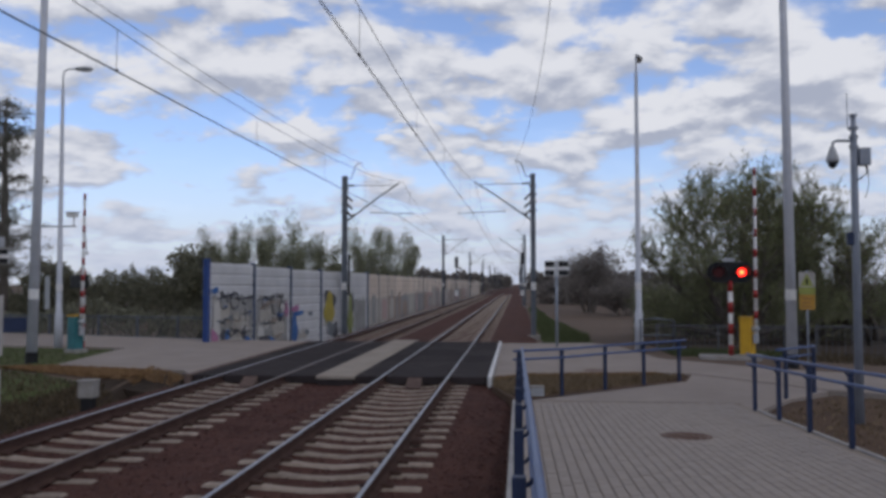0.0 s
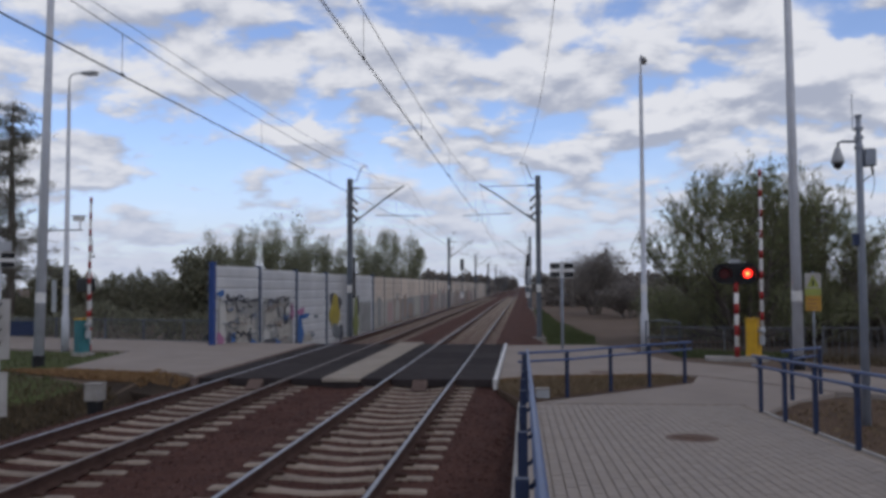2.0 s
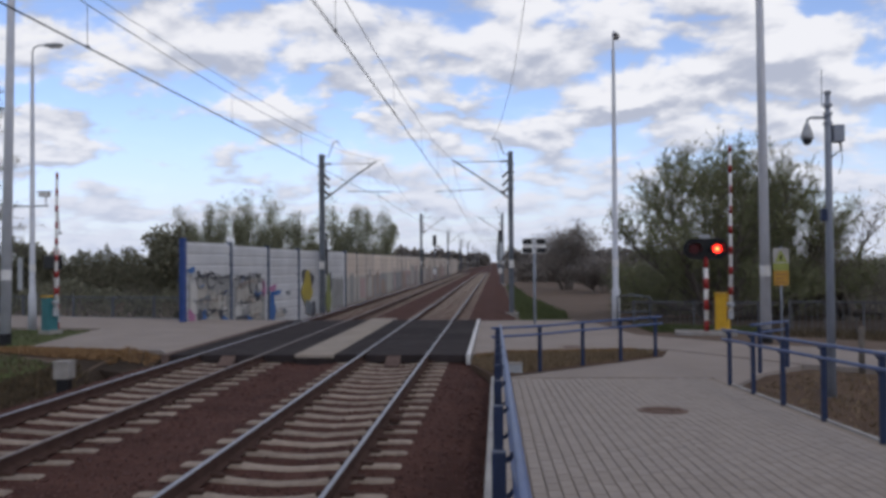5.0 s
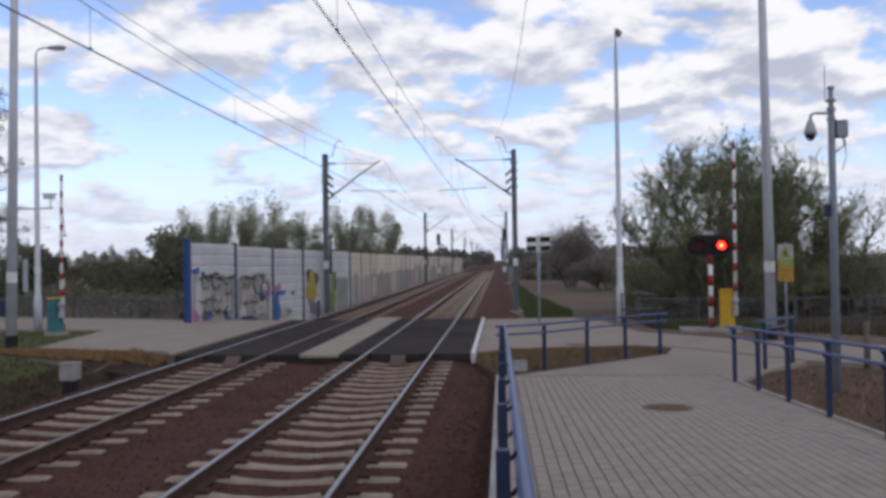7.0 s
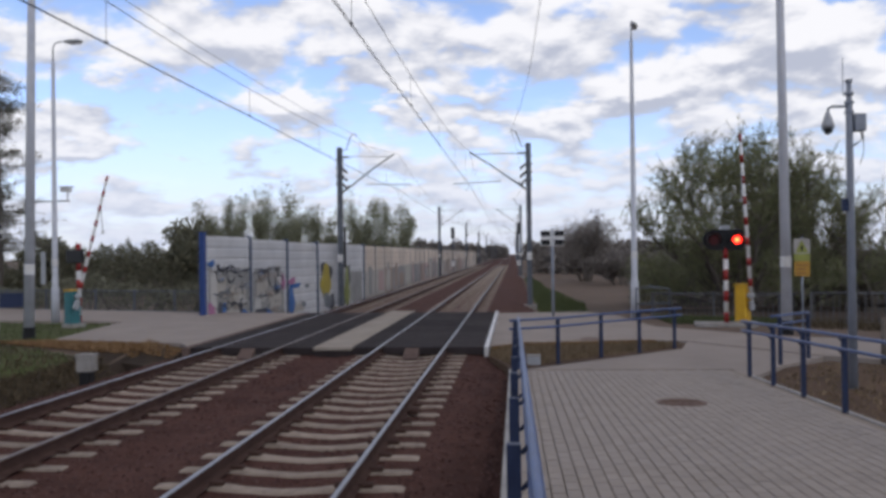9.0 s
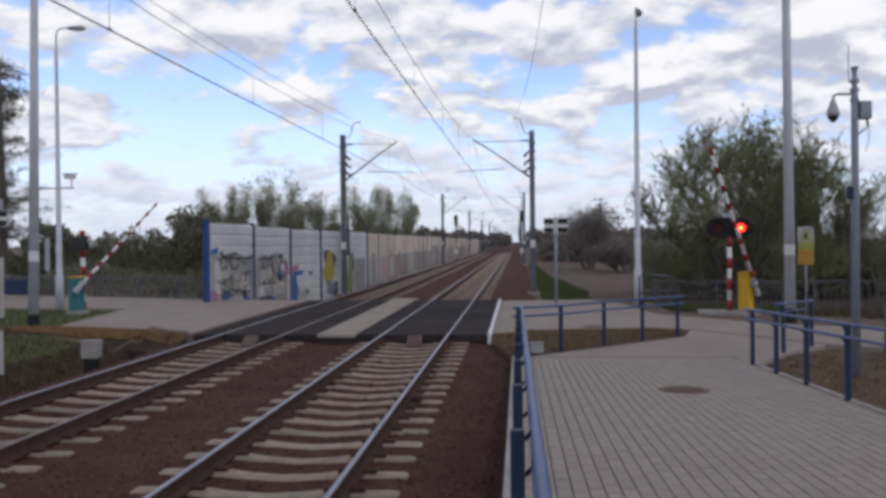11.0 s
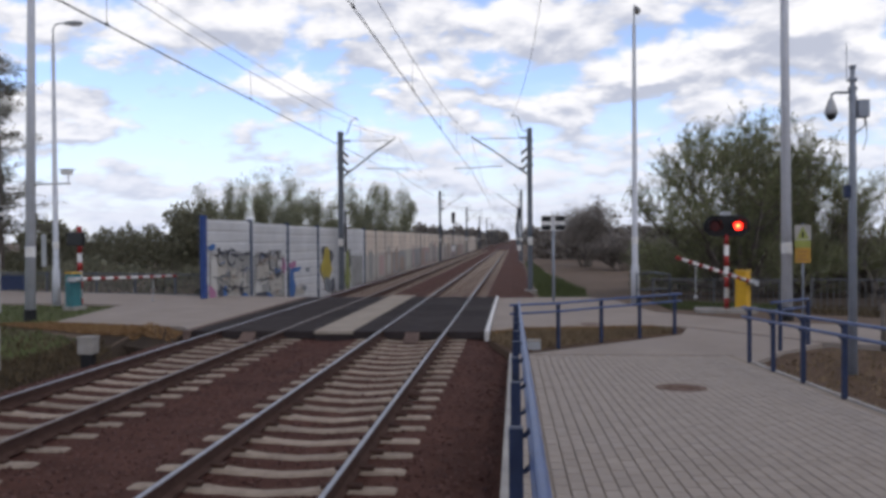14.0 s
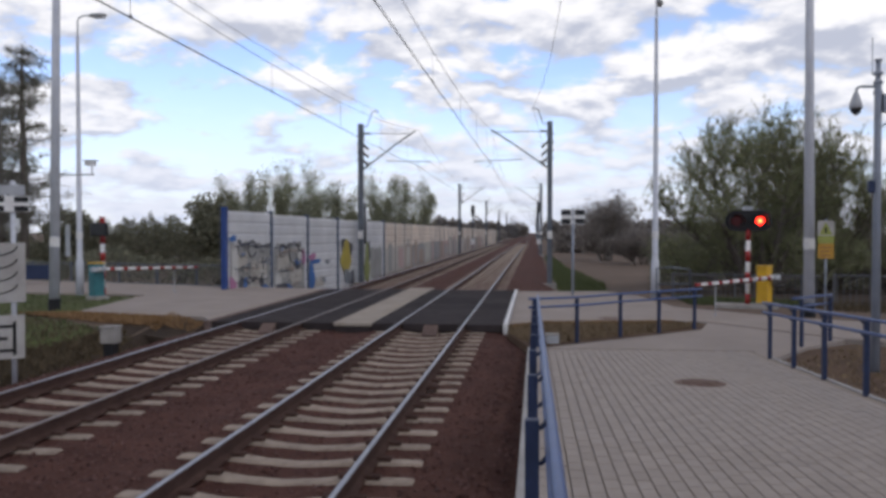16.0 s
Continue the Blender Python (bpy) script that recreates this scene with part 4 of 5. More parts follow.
def build_signs():
    s = thing("track_sign", pose(1.29, 27.6, -0.3, 0, 0, -3), "black and white block board on a thin grey post", "railway sign")
    part("post", Shape().tube([(0, 0.03, 0), (0, 0.03, 3.2)], 0.05, 8), M["slim"], s, smooth=True)
    w_board(s, 2.9)
    s = thing("track_sign", pose(-8.2, 11.8, -0.3, 0, 0, 33), "tall grey post with black and white boards and pale plates", "railway sign")
    part("post", Shape().tube([(0.05, 0.04, -0.1), (0.05, 0.04, 3.2)], 0.04, 8), M["steel"], s, smooth=True)
    part("top_plate", Shape().box(-0.3, 0.22, -0.01, 0.01, 2.97, 3.13), M["grey_box"], s, bevel=0.004)
    w_board(s, 2.83, 0.56, 0.25)
    pl = part("plate", Shape().box(-0.3, 0.22, -0.012, 0.012, 1.28, 2.22), M["kerb"], s, "pale plate with black curved marks", bevel=0.006)
    for i in range(4):
        z = 1.42 + 0.2 * i
        part("mark", Shape().tube([(-0.2 + 0.3 * math.sin(a), -0.016, z + 0.16 - 0.16 * math.cos(a)) for a in (0.0, 0.4, 0.8, 1.2, 1.5)], 0.012, 5), M["black"], pl)
    lo = part("plate", Shape().box(-0.3, 0.2, -0.012, 0.012, 0.39, 1.08), M["kerb"], s, "pale plate with dark bars", bevel=0.006)
    for i, w in enumerate((0.3, 0.18, 0.3)):
        part("mark", Shape().box(-0.22, -0.22 + w, -0.018, -0.0125, 0.5 + 0.19 * i, 0.55 + 0.19 * i), M["black"], lo)
    part("mark", Shape().box(0.03, 0.08, -0.018, -0.0125, 0.45, 0.98), M["black"], lo)
    s = thing("warning_sign", pose(7.24, 21.1, -0.08, 0, 0, -18), "white and yellow warning sign with a triangle on a thin post", "warning sign")
    part("post", Shape().tube([(0, 0.03, 0), (0, 0.03, 2.5)], 0.026, 8), M["slim"], s, smooth=True)
    top = part("plate", Shape().box(-0.19, 0.19, -0.012, 0.012, 2.07, 2.45), M["kerb"], s, "white plate", bevel=0.005)
    part("triangle", Shape().prism([(-0.15, 2.1), (0.15, 2.1), (0.0, 2.42)], -0.018, -0.0125), M["lime"], top, "yellow-green warning triangle")
    part("triangle_mark", Shape().prism([(-0.018, 2.13), (0.018, 2.13), (0.028, 2.27), (-0.028, 2.27)], -0.022, -0.0185), M["black"], top)
    part("plate", Shape().box(-0.185, 0.185, -0.012, 0.012, 1.88, 2.066), M["lime"], s, "yellow-green plate", bevel=0.005)
    low = part("plate", Shape().box(-0.18, 0.18, -0.012, 0.012, 1.5, 1.876), M["orange"], s, "orange-yellow plate with dark bars", bevel=0.005)
    for i in range(3):
        part("dark_bar", Shape().box(-0.12, 0.12 - 0.03 * (i % 2), -0.017, -0.0125, 1.57 + 0.1 * i, 1.59 + 0.1 * i), M["iron"], low)
    b = thing("track_box", pose(-8.08, 14.6, -0.14), "small grey trackside box on a dark foot", "equipment box")
    part("foot", Shape().box(-0.1, 0.1, -0.1, 0.1, -0.25, 0.12), M["black"], b)
    part("body", Shape().box(-0.15, 0.15, -0.13, 0.13, 0.1, 0.4), M["concrete"], b, bevel=0.02)
    part("lid", Shape().box(-0.165, 0.165, -0.145, 0.145, 0.4, 0.435), M["concrete"], b, bevel=0.012)
    w = thing("rail_contact", pose(-1.44, 11.4, -0.17), "small dark axle counter box beside the rail", "track sensor")
    part("body", Shape().box(-0.06, 0.06, -0.12, 0.12, 0.0, 0.08), M["rail_side"], w, bevel=0.02)
    part("clamp", Shape().box(-0.1, 0.0, -0.03, 0.03, 0.02, 0.05), M["rail_side"], w, bevel=0.008)
    k = thing("wooden_post", pose(7.05, 16.17, -0.13), "short dark weathered wooden post in the bare soil", "post")
    part("shaft", Shape().tube([(0, 0, -0.1), (0, 0, 0.9)], [0.062, 0.055], 9), M["bark"], k, smooth=True)
    part("cut_top", Shape().tube([(0, 0, 0.9), (0, 0, 0.915)], [0.055, 0.045], 9), M["ramp"], k)
    c = thing("cable_box", pose(0.35, 16.0, -0.105), "small grey cable box in brown grass", "equipment box")
    part("body", Shape().box(-0.13, 0.13, -0.12, 0.12, -0.05, 0.16), M["grey_box"], c, bevel=0.015)
    part("lid", Shape().box(-0.14, 0.14, -0.13, 0.13, 0.16, 0.19), M["concrete"], c, bevel=0.01)


# ---- noise barrier ----
def ribbed(L, h, ribs, depth=0.06):
    """A panel of length L along x with horizontal ribs."""
    prof = []
    for i in range(ribs):
        z0, z1 = h * i / ribs, h * (i + 1) / ribs
        prof += [(-depth, z0 + 0.02), (-depth - 0.01, z1 - 0.09), (-depth + 0.026, z1 - 0.06), (-depth + 0.026, z1)]
    out = prof + [(0.05, h), (0.05, 0.0)]
    return Shape().prism(out, 0.0, L, "x")


def build_noise_wall():
    w = thing("noise_barrier", pose(0, 0, 0), "long noise barrier of ribbed grey and tan panels, sprayed with graffiti", "noise barrier", kind="structure")
    A, B = Vector((-11.32, 28.5)), Vector((-8.92, 47.0))
    n = 5
    step = (B - A) / n
    yaw = math.degrees(math.atan2(step.y, step.x))
    tops = [2.93, 2.88, 2.80, 2.74, 2.72, 2.70]
    for i in range(n + 1):
        p = A + step * i
        s = Shape().box(-0.09, 0.09, -0.1, 0.1, -0.9, tops[i] + 0.08)
        o = part("post", s, M["blue_post"] if i < 1 else M["mast_blue"], w, "blue steel post", bevel=0.01)
        o.location, o.rotation_euler[2] = (p.x, p.y, 0), radians(yaw)
    for i in range(n):
        p = A + step * i
        o = part("panel", ribbed(step.length - 0.19, tops[i + 1] + 0.85, 9), M["panel_grey"], w, "grey ribbed panel sprayed with graffiti")
        o.location, o.rotation_euler[2] = (p.x + step.x / step.length * 0.095, p.y + step.y / step.length * 0.095, -0.85), radians(yaw)
    d = step / step.length
    nrm = Vector((d.y, -d.x))
    rg = random.Random(9)

    def spray(off, zc, rx, rz, tone, lift):
        off, rx = off * 0.853, rx * 0.853
        c = A + d * off + nrm * lift
        k = rg.uniform(0, 6)
        pts = [(rx * math.cos(a * math.pi / 14) * (1 + 0.22 * math.sin(3 * a * math.pi / 14 + k)), zc + rz * math.sin(a * math.pi / 14) * (1 + 0.25 * math.cos(2 * a * math.pi / 14 + k))) for a in range(28)]
        o = part("sprayed_patch", Shape().prism(pts, -0.003, 0.003), M[tone], w)
        o.location, o.rotation_euler[2] = (c.x, c.y, 0), radians(yaw)

    def wash(off, width, z0, z1, tone, lift=0.076):
        off, width = off * 0.853, width * 0.853
        c = A + d * off + nrm * lift
        m = 16
        up = [(width * k / m, z1 + 0.1 * math.sin(k * 1.3 + off) + rg.uniform(-0.09, 0.09)) for k in range(m + 1)]
        low = [(width * k / m, z0 + rg.uniform(-0.05, 0.05)) for k in range(m, -1, -1)]
        o = part("sprayed_patch", Shape().prism(up + low, -0.002, 0.002), M[tone], w)
        o.location, o.rotation_euler[2] = (c.x, c.y, 0), radians(yaw)

    def scrawl(off, width, z, amp, turns, thick, tone="spray_dark", lift=0.094):
        off, width = off * 0.853, width * 0.853
        c = A + d * off + nrm * lift
        k0 = rg.uniform(0, 6)
        pts = []
        for k in range(40):
            a = k / 39.0
            pts.append((width * a + 0.16 * math.sin(2 * turns * a * 6.28 + k0), -0.004, z + amp * math.sin(turns * a * 6.28 + k0) * (0.55 + 0.45 * math.sin(5 * a + k0))))
        radii = [thick * (0.35 + 0.65 * abs(math.sin(k * 0.23 + k0))) for k in range(40)]
        o = part("sprayed_line", Shape().tube(pts, radii, 5), M[tone], w)
        o.location, o.rotation_euler[2] = (c.x, c.y, 0), radians(yaw)
    # faded lettering on the first two panels
    wash(0.3, 3.9, -0.5, 1.62, "spray_wash")
    wash(4.6, 3.7, -0.5, 1.55, "spray_wash")
    for off, width, z0, z1 in ((0.7, 1.2, 0.5, 1.25), (2.2, 1.6, 0.1, 0.95), (5.0, 1.3, 0.45, 1.1), (6.4, 1.5, -0.1, 0.7), (1.3, 1.9, -0.3, 0.25)):
        wash(off, width, z0, z1, "spray_tan", 0.08)
    for off, width, z0, z1 in ((0.45, 0.55, -0.4, 1.5), (3.1, 0.5, -0.3, 0.5), (4.75, 0.7, -0.3, 0.35), (7.2, 0.8, 0.9, 1.3)):
        wash(off, width, z0, z1, "spray_pale", 0.083)
    scrawl(0.9, 3.1, 1.55, 0.08, 1.2, 0.045)
    scrawl(0.9, 1.5, 1.66, 0.1, 1.0, 0.06)
    scrawl(0.8, 2.9, 0.75, 0.16, 2.2, 0.022, "spray_grey")
    scrawl(4.9, 1.5, 1.45, 0.12, 0.9, 0.04)
    scrawl(6.0, 2.0, 1.55, 0.12, 0.6, 0.03)
    scrawl(5.2, 2.9, 0.45, 0.1, 2.1, 0.02)
    scrawl(1.0, 3.0, 0.2, 0.16, 2.4, 0.03)
    for off, z, rx, rz, tone in ((0.5, 0.05, 0.3, 0.38, "spray_pink"), (0.95, -0.3, 0.32, 0.25, "spray_pink"), (1.6, 0.0, 0.3, 0.35, "spray_blue"), (1.3, 0.15, 0.22, 0.2, "spray_dark"),
                                 (2.0, 0.7, 0.26, 0.18, "spray_grey"), (3.3, 0.15, 0.24, 0.3, "spray_dark"), (3.6, -0.2, 0.42, 0.2, "spray_blue"), (5.4, -0.25, 0.62, 0.18, "spray_dark"),
                                 (6.1, -0.3, 0.5, 0.16, "spray_blue"), (7.3, 0.6, 0.3, 0.2, "spray_dark"), (8.1, 0.95, 0.26, 0.3, "spray_pink"), (0.55, 1.85, 0.32, 0.12, "spray_blue"),
                                 (9.2, 0.05, 0.42, 0.62, "spray_blue"), (9.8, 0.72, 0.62, 0.13, "spray_blue"), (11.4, 0.65, 0.3, 0.12, "spray_grey"), (10.9, -0.2, 0.3, 0.15, "spray_grey")):
        spray(off, z, rx, rz, tone, 0.092 + 0.004 * (int(off * 10) % 4))
    spray(14.5, 1.2, 0.95, 0.6, "spray_dark", 0.096)
    spray(14.4, 0.8, 0.85, 0.75, "yellow_spray", 0.1)
    spray(14.6, -0.2, 0.6, 0.4, "spray_grey", 0.104)
    spray(15.4, -0.3, 0.5, 0.35, "spray_dark", 0.1)
    spray(18.2, 0.3, 0.5, 1.0, "spray_olive", 0.1)
    spray(18.6, 1.0, 0.3, 0.5, "spray_dark", 0.097)
    wash(18.9, 2.5, -0.5, 1.2, "spray_wash")
    wash(9.4, 1.6, -0.5, -0.1, "spray_tan")
    spray(9.3, 0.95, 0.5, 0.16, "spray_pink", 0.1)

    def ring(off, z, r, thick, tone="spray_dark"):
        c = A + d * (off * 0.853) + nrm * 0.098
        k = rg.uniform(0, 6)
        pts = [(r * math.cos(a * 0.33) * (1 + 0.08 * math.sin(2 * a + k)), -0.004, z + r * 0.95 * math.sin(a * 0.33 + 0.1 * math.sin(a))) for a in range(19)]
        o = part("sprayed_line", Shape().tube(pts, [thick * (0.5 + 0.5 * abs(math.sin(a * 0.4 + k))) for a in range(19)], 5), M[tone], w)
        o.location, o.rotation_euler[2] = (c.x, c.y, 0), radians(yaw)

    for off, z, r, th in ((6.9, 1.2, 0.5, 0.022), (7.6, 0.95, 0.38, 0.028), (5.5, 1.3, 0.3, 0.018), (2.3, 1.45, 0.34, 0.03), (1.3, 1.4, 0.28, 0.02)):
        ring(off, z, r, th)
    for k in range(46):
        off = rg.choice((rg.uniform(0.6, 3.6), rg.uniform(4.9, 7.6)))
        scrawl(off, rg.uniform(0.25, 0.8), rg.uniform(-0.35, 1.35), rg.uniform(0.05, 0.22), rg.uniform(0.4, 1.2), rg.uniform(0.01, 0.03), rg.choice(("spray_dark", "spray_grey", "spray_grey", "spray_blue", "spray_tan", "spray_pale", "spray_brown")), 0.1)
    # faded paint along the tan panels
    tones = ("spray_wash", "spray_tan", "spray_rose", "spray_wash", "spray_brown", "spray_tan", "spray_rose", "spray_brown")
    for i in range(26):
        y = 47.4 + 3.8 * i
        x = -8.92 - 0.25 * smooth_step(y, 47, 75) + 0.072
        band = [(y + 3.5 * k / 8, 1.2 + rg.uniform(-0.12, 0.14)) for k in range(9)] + [(y + 3.5, -0.5), (y, -0.5)]
        part("sprayed_patch", Shape().prism(band, x, x + 0.002, "x"), M[rg.choice(("spray_tan", "spray_brown", "spray_rose", "spray_wash"))], w)
        for q in range(rg.randint(1, 3)):
            y0, y1 = y + rg.uniform(0, 1.2), y + rg.uniform(1.8, 3.3)
            z1, m = rg.uniform(0.5, 1.7), 8
            up = [(y0 + (y1 - y0) * k / m, z1 + rg.uniform(-0.16, 0.16)) for k in range(m + 1)]
            low = [(y1 - (y1 - y0) * k / m, -0.55 + rg.uniform(0, 0.4)) for k in range(m + 1)]
            x = -8.92 - 0.25 * smooth_step(y, 47, 75) + 0.074 + 0.004 * q
            part("sprayed_patch", Shape().prism(up + low, x, x + 0.003, "x"), M[rg.choice(tones)], w)
    pm = ribbed(3.62, 3.5, 9).mesh("panel", M["panel_tan"])
    sm = Shape().box(-0.07, 0.07, -0.08, 0.08, -0.9, 2.76).mesh("post", M["mast"], bevel=0.01)
    for i in range(38):
        y = 47.1 + 3.8 * i
        x = -8.92 - 0.25 * smooth_step(y, 47, 75)
        o = new("panel", pm)
        o.parent, o.location, o.rotation_euler[2] = w, (x, y + 0.09, -0.85), radians(90)
        o = new("post", sm)
        o.parent, o.location = w, (x + 0.03, y, 0)


# ---- overhead line ----
MASTS = [42.0 + 53.0 * k for k in range(9)]


def build_masts():
    for side, x, cx in ((1, -9.15, TL), (-1, 0.78, TR)):
        m = thing("catenary_mast", pose(x, MASTS[0], -0.75), "grey steel overhead line mast with slanted cantilever beside the track", "catenary mast", "overhead line masts")
        part("foundation", Shape().box(-0.35, 0.35, -0.35, 0.35, -0.3, 0.18), M["concrete"], m, "pale concrete foundation", bevel=0.03)
        col = Shape()
        w = 0.13
        col.prism([(-w, -0.12), (w, -0.12), (w, -0.095), (0.05, -0.08), (0.05, 0.08), (w, 0.095), (w, 0.12), (-w, 0.12), (-w, 0.095), (-0.05, 0.08), (-0.05, -0.08), (-w, -0.095)], 0.1, 8.55, "z")
        part("column", col, M["mast"], m, "grey steel column")
        reach = abs(cx - x) * side
        part("cantilever", Shape().tube([(0.12 * side, 0, 6.15), (0.62 * reach * side * side, 0, 7.45), (0.97 * reach, 0, 8.15)], 0.04, 8), M["mast"], m, "slanted cantilever tube")
        part("top_tie", Shape().tube([(0.12 * side, 0, 8.05), (0.9 * reach, 0, 8.02)], 0.018, 6), M["mast"], m)
        part("registration_arm", Shape().tube([(0.45 * reach, 0, 6.6), (1.25 * reach, 0, 6.52)], 0.02, 6), M["mast"], m)
        part("steady_arm", Shape().tube([(1.0 * reach, 0, 6.54), (1.0 * reach, 0, 6.25), (1.06 * reach, 0, 6.2)], 0.014, 6), M["mast"], m)
        for a, b in (((0.16 * side, 0, 6.18), (0.55 * side, 0, 6.52)), ((0.16 * side, 0, 8.05), (0.5 * side, 0, 8.045))):
            a, b = Vector(a), Vector(b)
            pts = [a + (b - a) * (i / 10) for i in range(11)]
            part("insulator", Shape().tube(pts, [0.03 if i % 2 else 0.075 for i in range(11)], 10), M["insulator"], m, "dark ribbed insulator")
        for k in range(4):
            z = 6.6 + 0.42 * k
            part("bracket", Shape().box(-0.19, 0.19, -0.14, 0.14, z, z + 0.07), M["mast"], m)
        for k in range(3):
            part("side_insulator", Shape().tube([(0.12 * side, -0.1, 7.5 - 0.42 * k), (0.42 * side, -0.1, 7.2 - 0.42 * k)], [0.05, 0.07], 8), M["insulator"], m)
        part("horn", Shape().tube([(0.1 * side, 0, 8.4), (0.35 * side, 0, 8.42), (0.6 * side, 0, 9.15), (0.9 * side, 0, 9.25), (0.92 * side, 0, 9.12)], 0.026, 6), M["mast"], m, "bent earth-wire horn")
        part("white_plate", Shape().box(-0.13, 0.13, -0.135, -0.125, 2.5, 2.9), M["white"], m, "white plate")
        part("dark_plate", Shape().box(0.2, 0.32, -0.13, -0.12, 2.2, 4.4), M["black"], m, "narrow dark board") if side > 0 else None
        for y in MASTS[1:]:
            copy_thing(m, pose(x + (0.35 if side > 0 else 0.0), y, -0.75))


def span(y):
    """Sag of the carrying cable between its masts, 0 to 1."""
    k = (y - MASTS[0]) / 53.0
    t = k - math.floor(k)
    return 4 * t * (1 - t)


def build_wires():
    ys = [-11 + 2.65 * i for i in range(160)]
    for cx in (TL, TR):
        st = lambda y: cx + 0.1 * math.cos(math.pi * (y - 42) / 53.0)
        low, sag = (5.38, 1.45) if cx == TL else (5.52, 1.24)
        zc = lambda y: low + 0.2 * (1 - span(y)) ** 3
        zm = lambda y: 7.45 - sag * span(y)
        w = thing("overhead_line", pose(0, 0, 0), "dark overhead contact wires hung from a sagging carrying cable", "overhead line", "overhead lines")
        for d in (-0.014, 0.014):
            part("contact_wire", Shape().tube([(st(y) + d, y, zc(y)) for y in ys], 0.0065, 5), M["wire"], w)
        part("carrying_cable", Shape().tube([(st(y) * 0.9 + cx * 0.1, y, zm(y)) for y in ys], 0.0075, 5), M["wire"], w)
        for i in range(26):
            y = -8 + 6.6 * i
            x0, x1 = st(y), st(y) * 0.9 + cx * 0.1
            part("dropper", Shape().tube([(x0, y, zc(y)), (x1, y, zm(y))], 0.005, 4), M["wire"], w)
            part("clamp", Shape().box(x0 - 0.02, x0 + 0.02, y - 0.03, y + 0.03, zc(y) - 0.01, zc(y) + 0.03), M["wire"], w)
    for x0, x1, name in ((-8.37, -8.65, "earth_wire"), (-0.1, 0.68, "earth_wire")):
        f = lambda y: x0 + (x1 - x0) * span(y)
        o = new(name, Shape().tube([(f(y), y, 8.5 - 0.6 * span(y)) for y in ys], 0.0075, 5).mesh(name, M["wire"]))
        tagged(o, "thin dark earth wire between mast horns", "wire", "earth wires")


def build_far_signals():
    for x, y, z in ((-7.0, 92.0, 4.9), (0.5, 93.0, 5.3)):
        s = thing("railway_signal", pose(x, y, -0.5), "dark colour-light railway signal by the track", "railway signal", "track signals")
        part("post", Shape().tube([(0.0, 0, 0), (0.0, 0, z - 0.5)], 0.07, 8), M["mast"], s)
        part("head", Shape().box(-0.21, 0.21, -0.1, 0.1, z - 0.5, z + 0.75), M["black"], s, "black signal head", bevel=0.09)
        part("white_plate", Shape().box(-0.2, 0.2, -0.12, -0.1, 1.2, 1.8), M["white"], s)


# ---- fences ----
def bar_fence(p0, p1, h, n, label, rail_r=0.025, material="mast"):
    a, b = Vector(p0), Vector(p1)
    L = (b - a).length
    f = thing("fence", pose(a.x, a.y, a.z, 0, 0, math.degrees(math.atan2(b.y - a.y, b.x - a.x))), label, "fence", "fences")
    dz = (b.z - a.z)
    for k in range(int(L / 2.0) + 1):
        x = 2.0 * k
        part("post", Shape().box(x - 0.03, x + 0.03, -0.03, 0.03, -0.2, h + dz * x / L), M[material], f)
    for z in (0.12, h - 0.06):
        part("rail", Shape().tube([(0, 0, z), (L, 0, z + dz)], rail_r, 6), M[material], f)
    me = Shape().tube([(0, 0, 0.1), (0, 0, h - 0.06)], 0.011, 5).mesh("bar", M[material])
    for k in range(n):
        x = L * (k + 0.5) / n
        o = new("bar", me)
        o.parent, o.location = f, (x, 0, dz * x / L)
    return f


def build_fences():
    bar_fence((4.6, 27.6, -0.25), (8.6, 25.6, -0.2), 1.0, 30, "dark metal bar fence behind the crossing road", material="fence")
    bar_fence((8.9, 25.2, -0.2), (26, 17.5, -0.1), 1.05, 110, "dark metal bar fence along the road", material="fence")
    bar_fence((-19.5, 33.0, -0.2), (-12.6, 31.2, -0.2), 1.0, 50, "grey metal fence beside the road", material="mast")
    bar_fence((-40, 36.0, -0.2), (-20, 33.2, -0.2), 1.0, 120, "grey metal fence along the far road side", material="mast")
    # corner guard at the lamp
    g = thing("pole_guard", pose(4.15, 26.0, -0.05), "bent grey tube guard round the lamp post", "guard rail")
    part("tube", Shape().tube([(-0.35, -0.2, 0), (-0.35, -0.2, 1.0), (0.1, -0.3, 1.05), (0.75, 0.2, 0.95), (0.75, 0.2, 0)], 0.03, 8), M["mast"], g, smooth=True)
    part("tube", Shape().tube([(-0.35, -0.2, 0.5), (0.1, -0.3, 0.52), (0.75, 0.2, 0.5)], 0.025, 8), M["mast"], g, smooth=True)
    c = thing("barrier_board", pose(-20.2, 31.0, -0.2, 0, 0, 20), "blue board fence panel beside the road", "fence panel")
    part("board", Shape().box(-1.1, 0.6, -0.03, 0.03, 0.35, 0.95), M["navy"], c, bevel=0.01)
    for x in (-1.0, 0.5):
        part("post", Shape().box(x - 0.04, x + 0.04, -0.04, 0.04, -0.1, 1.05), M["navy"], c)


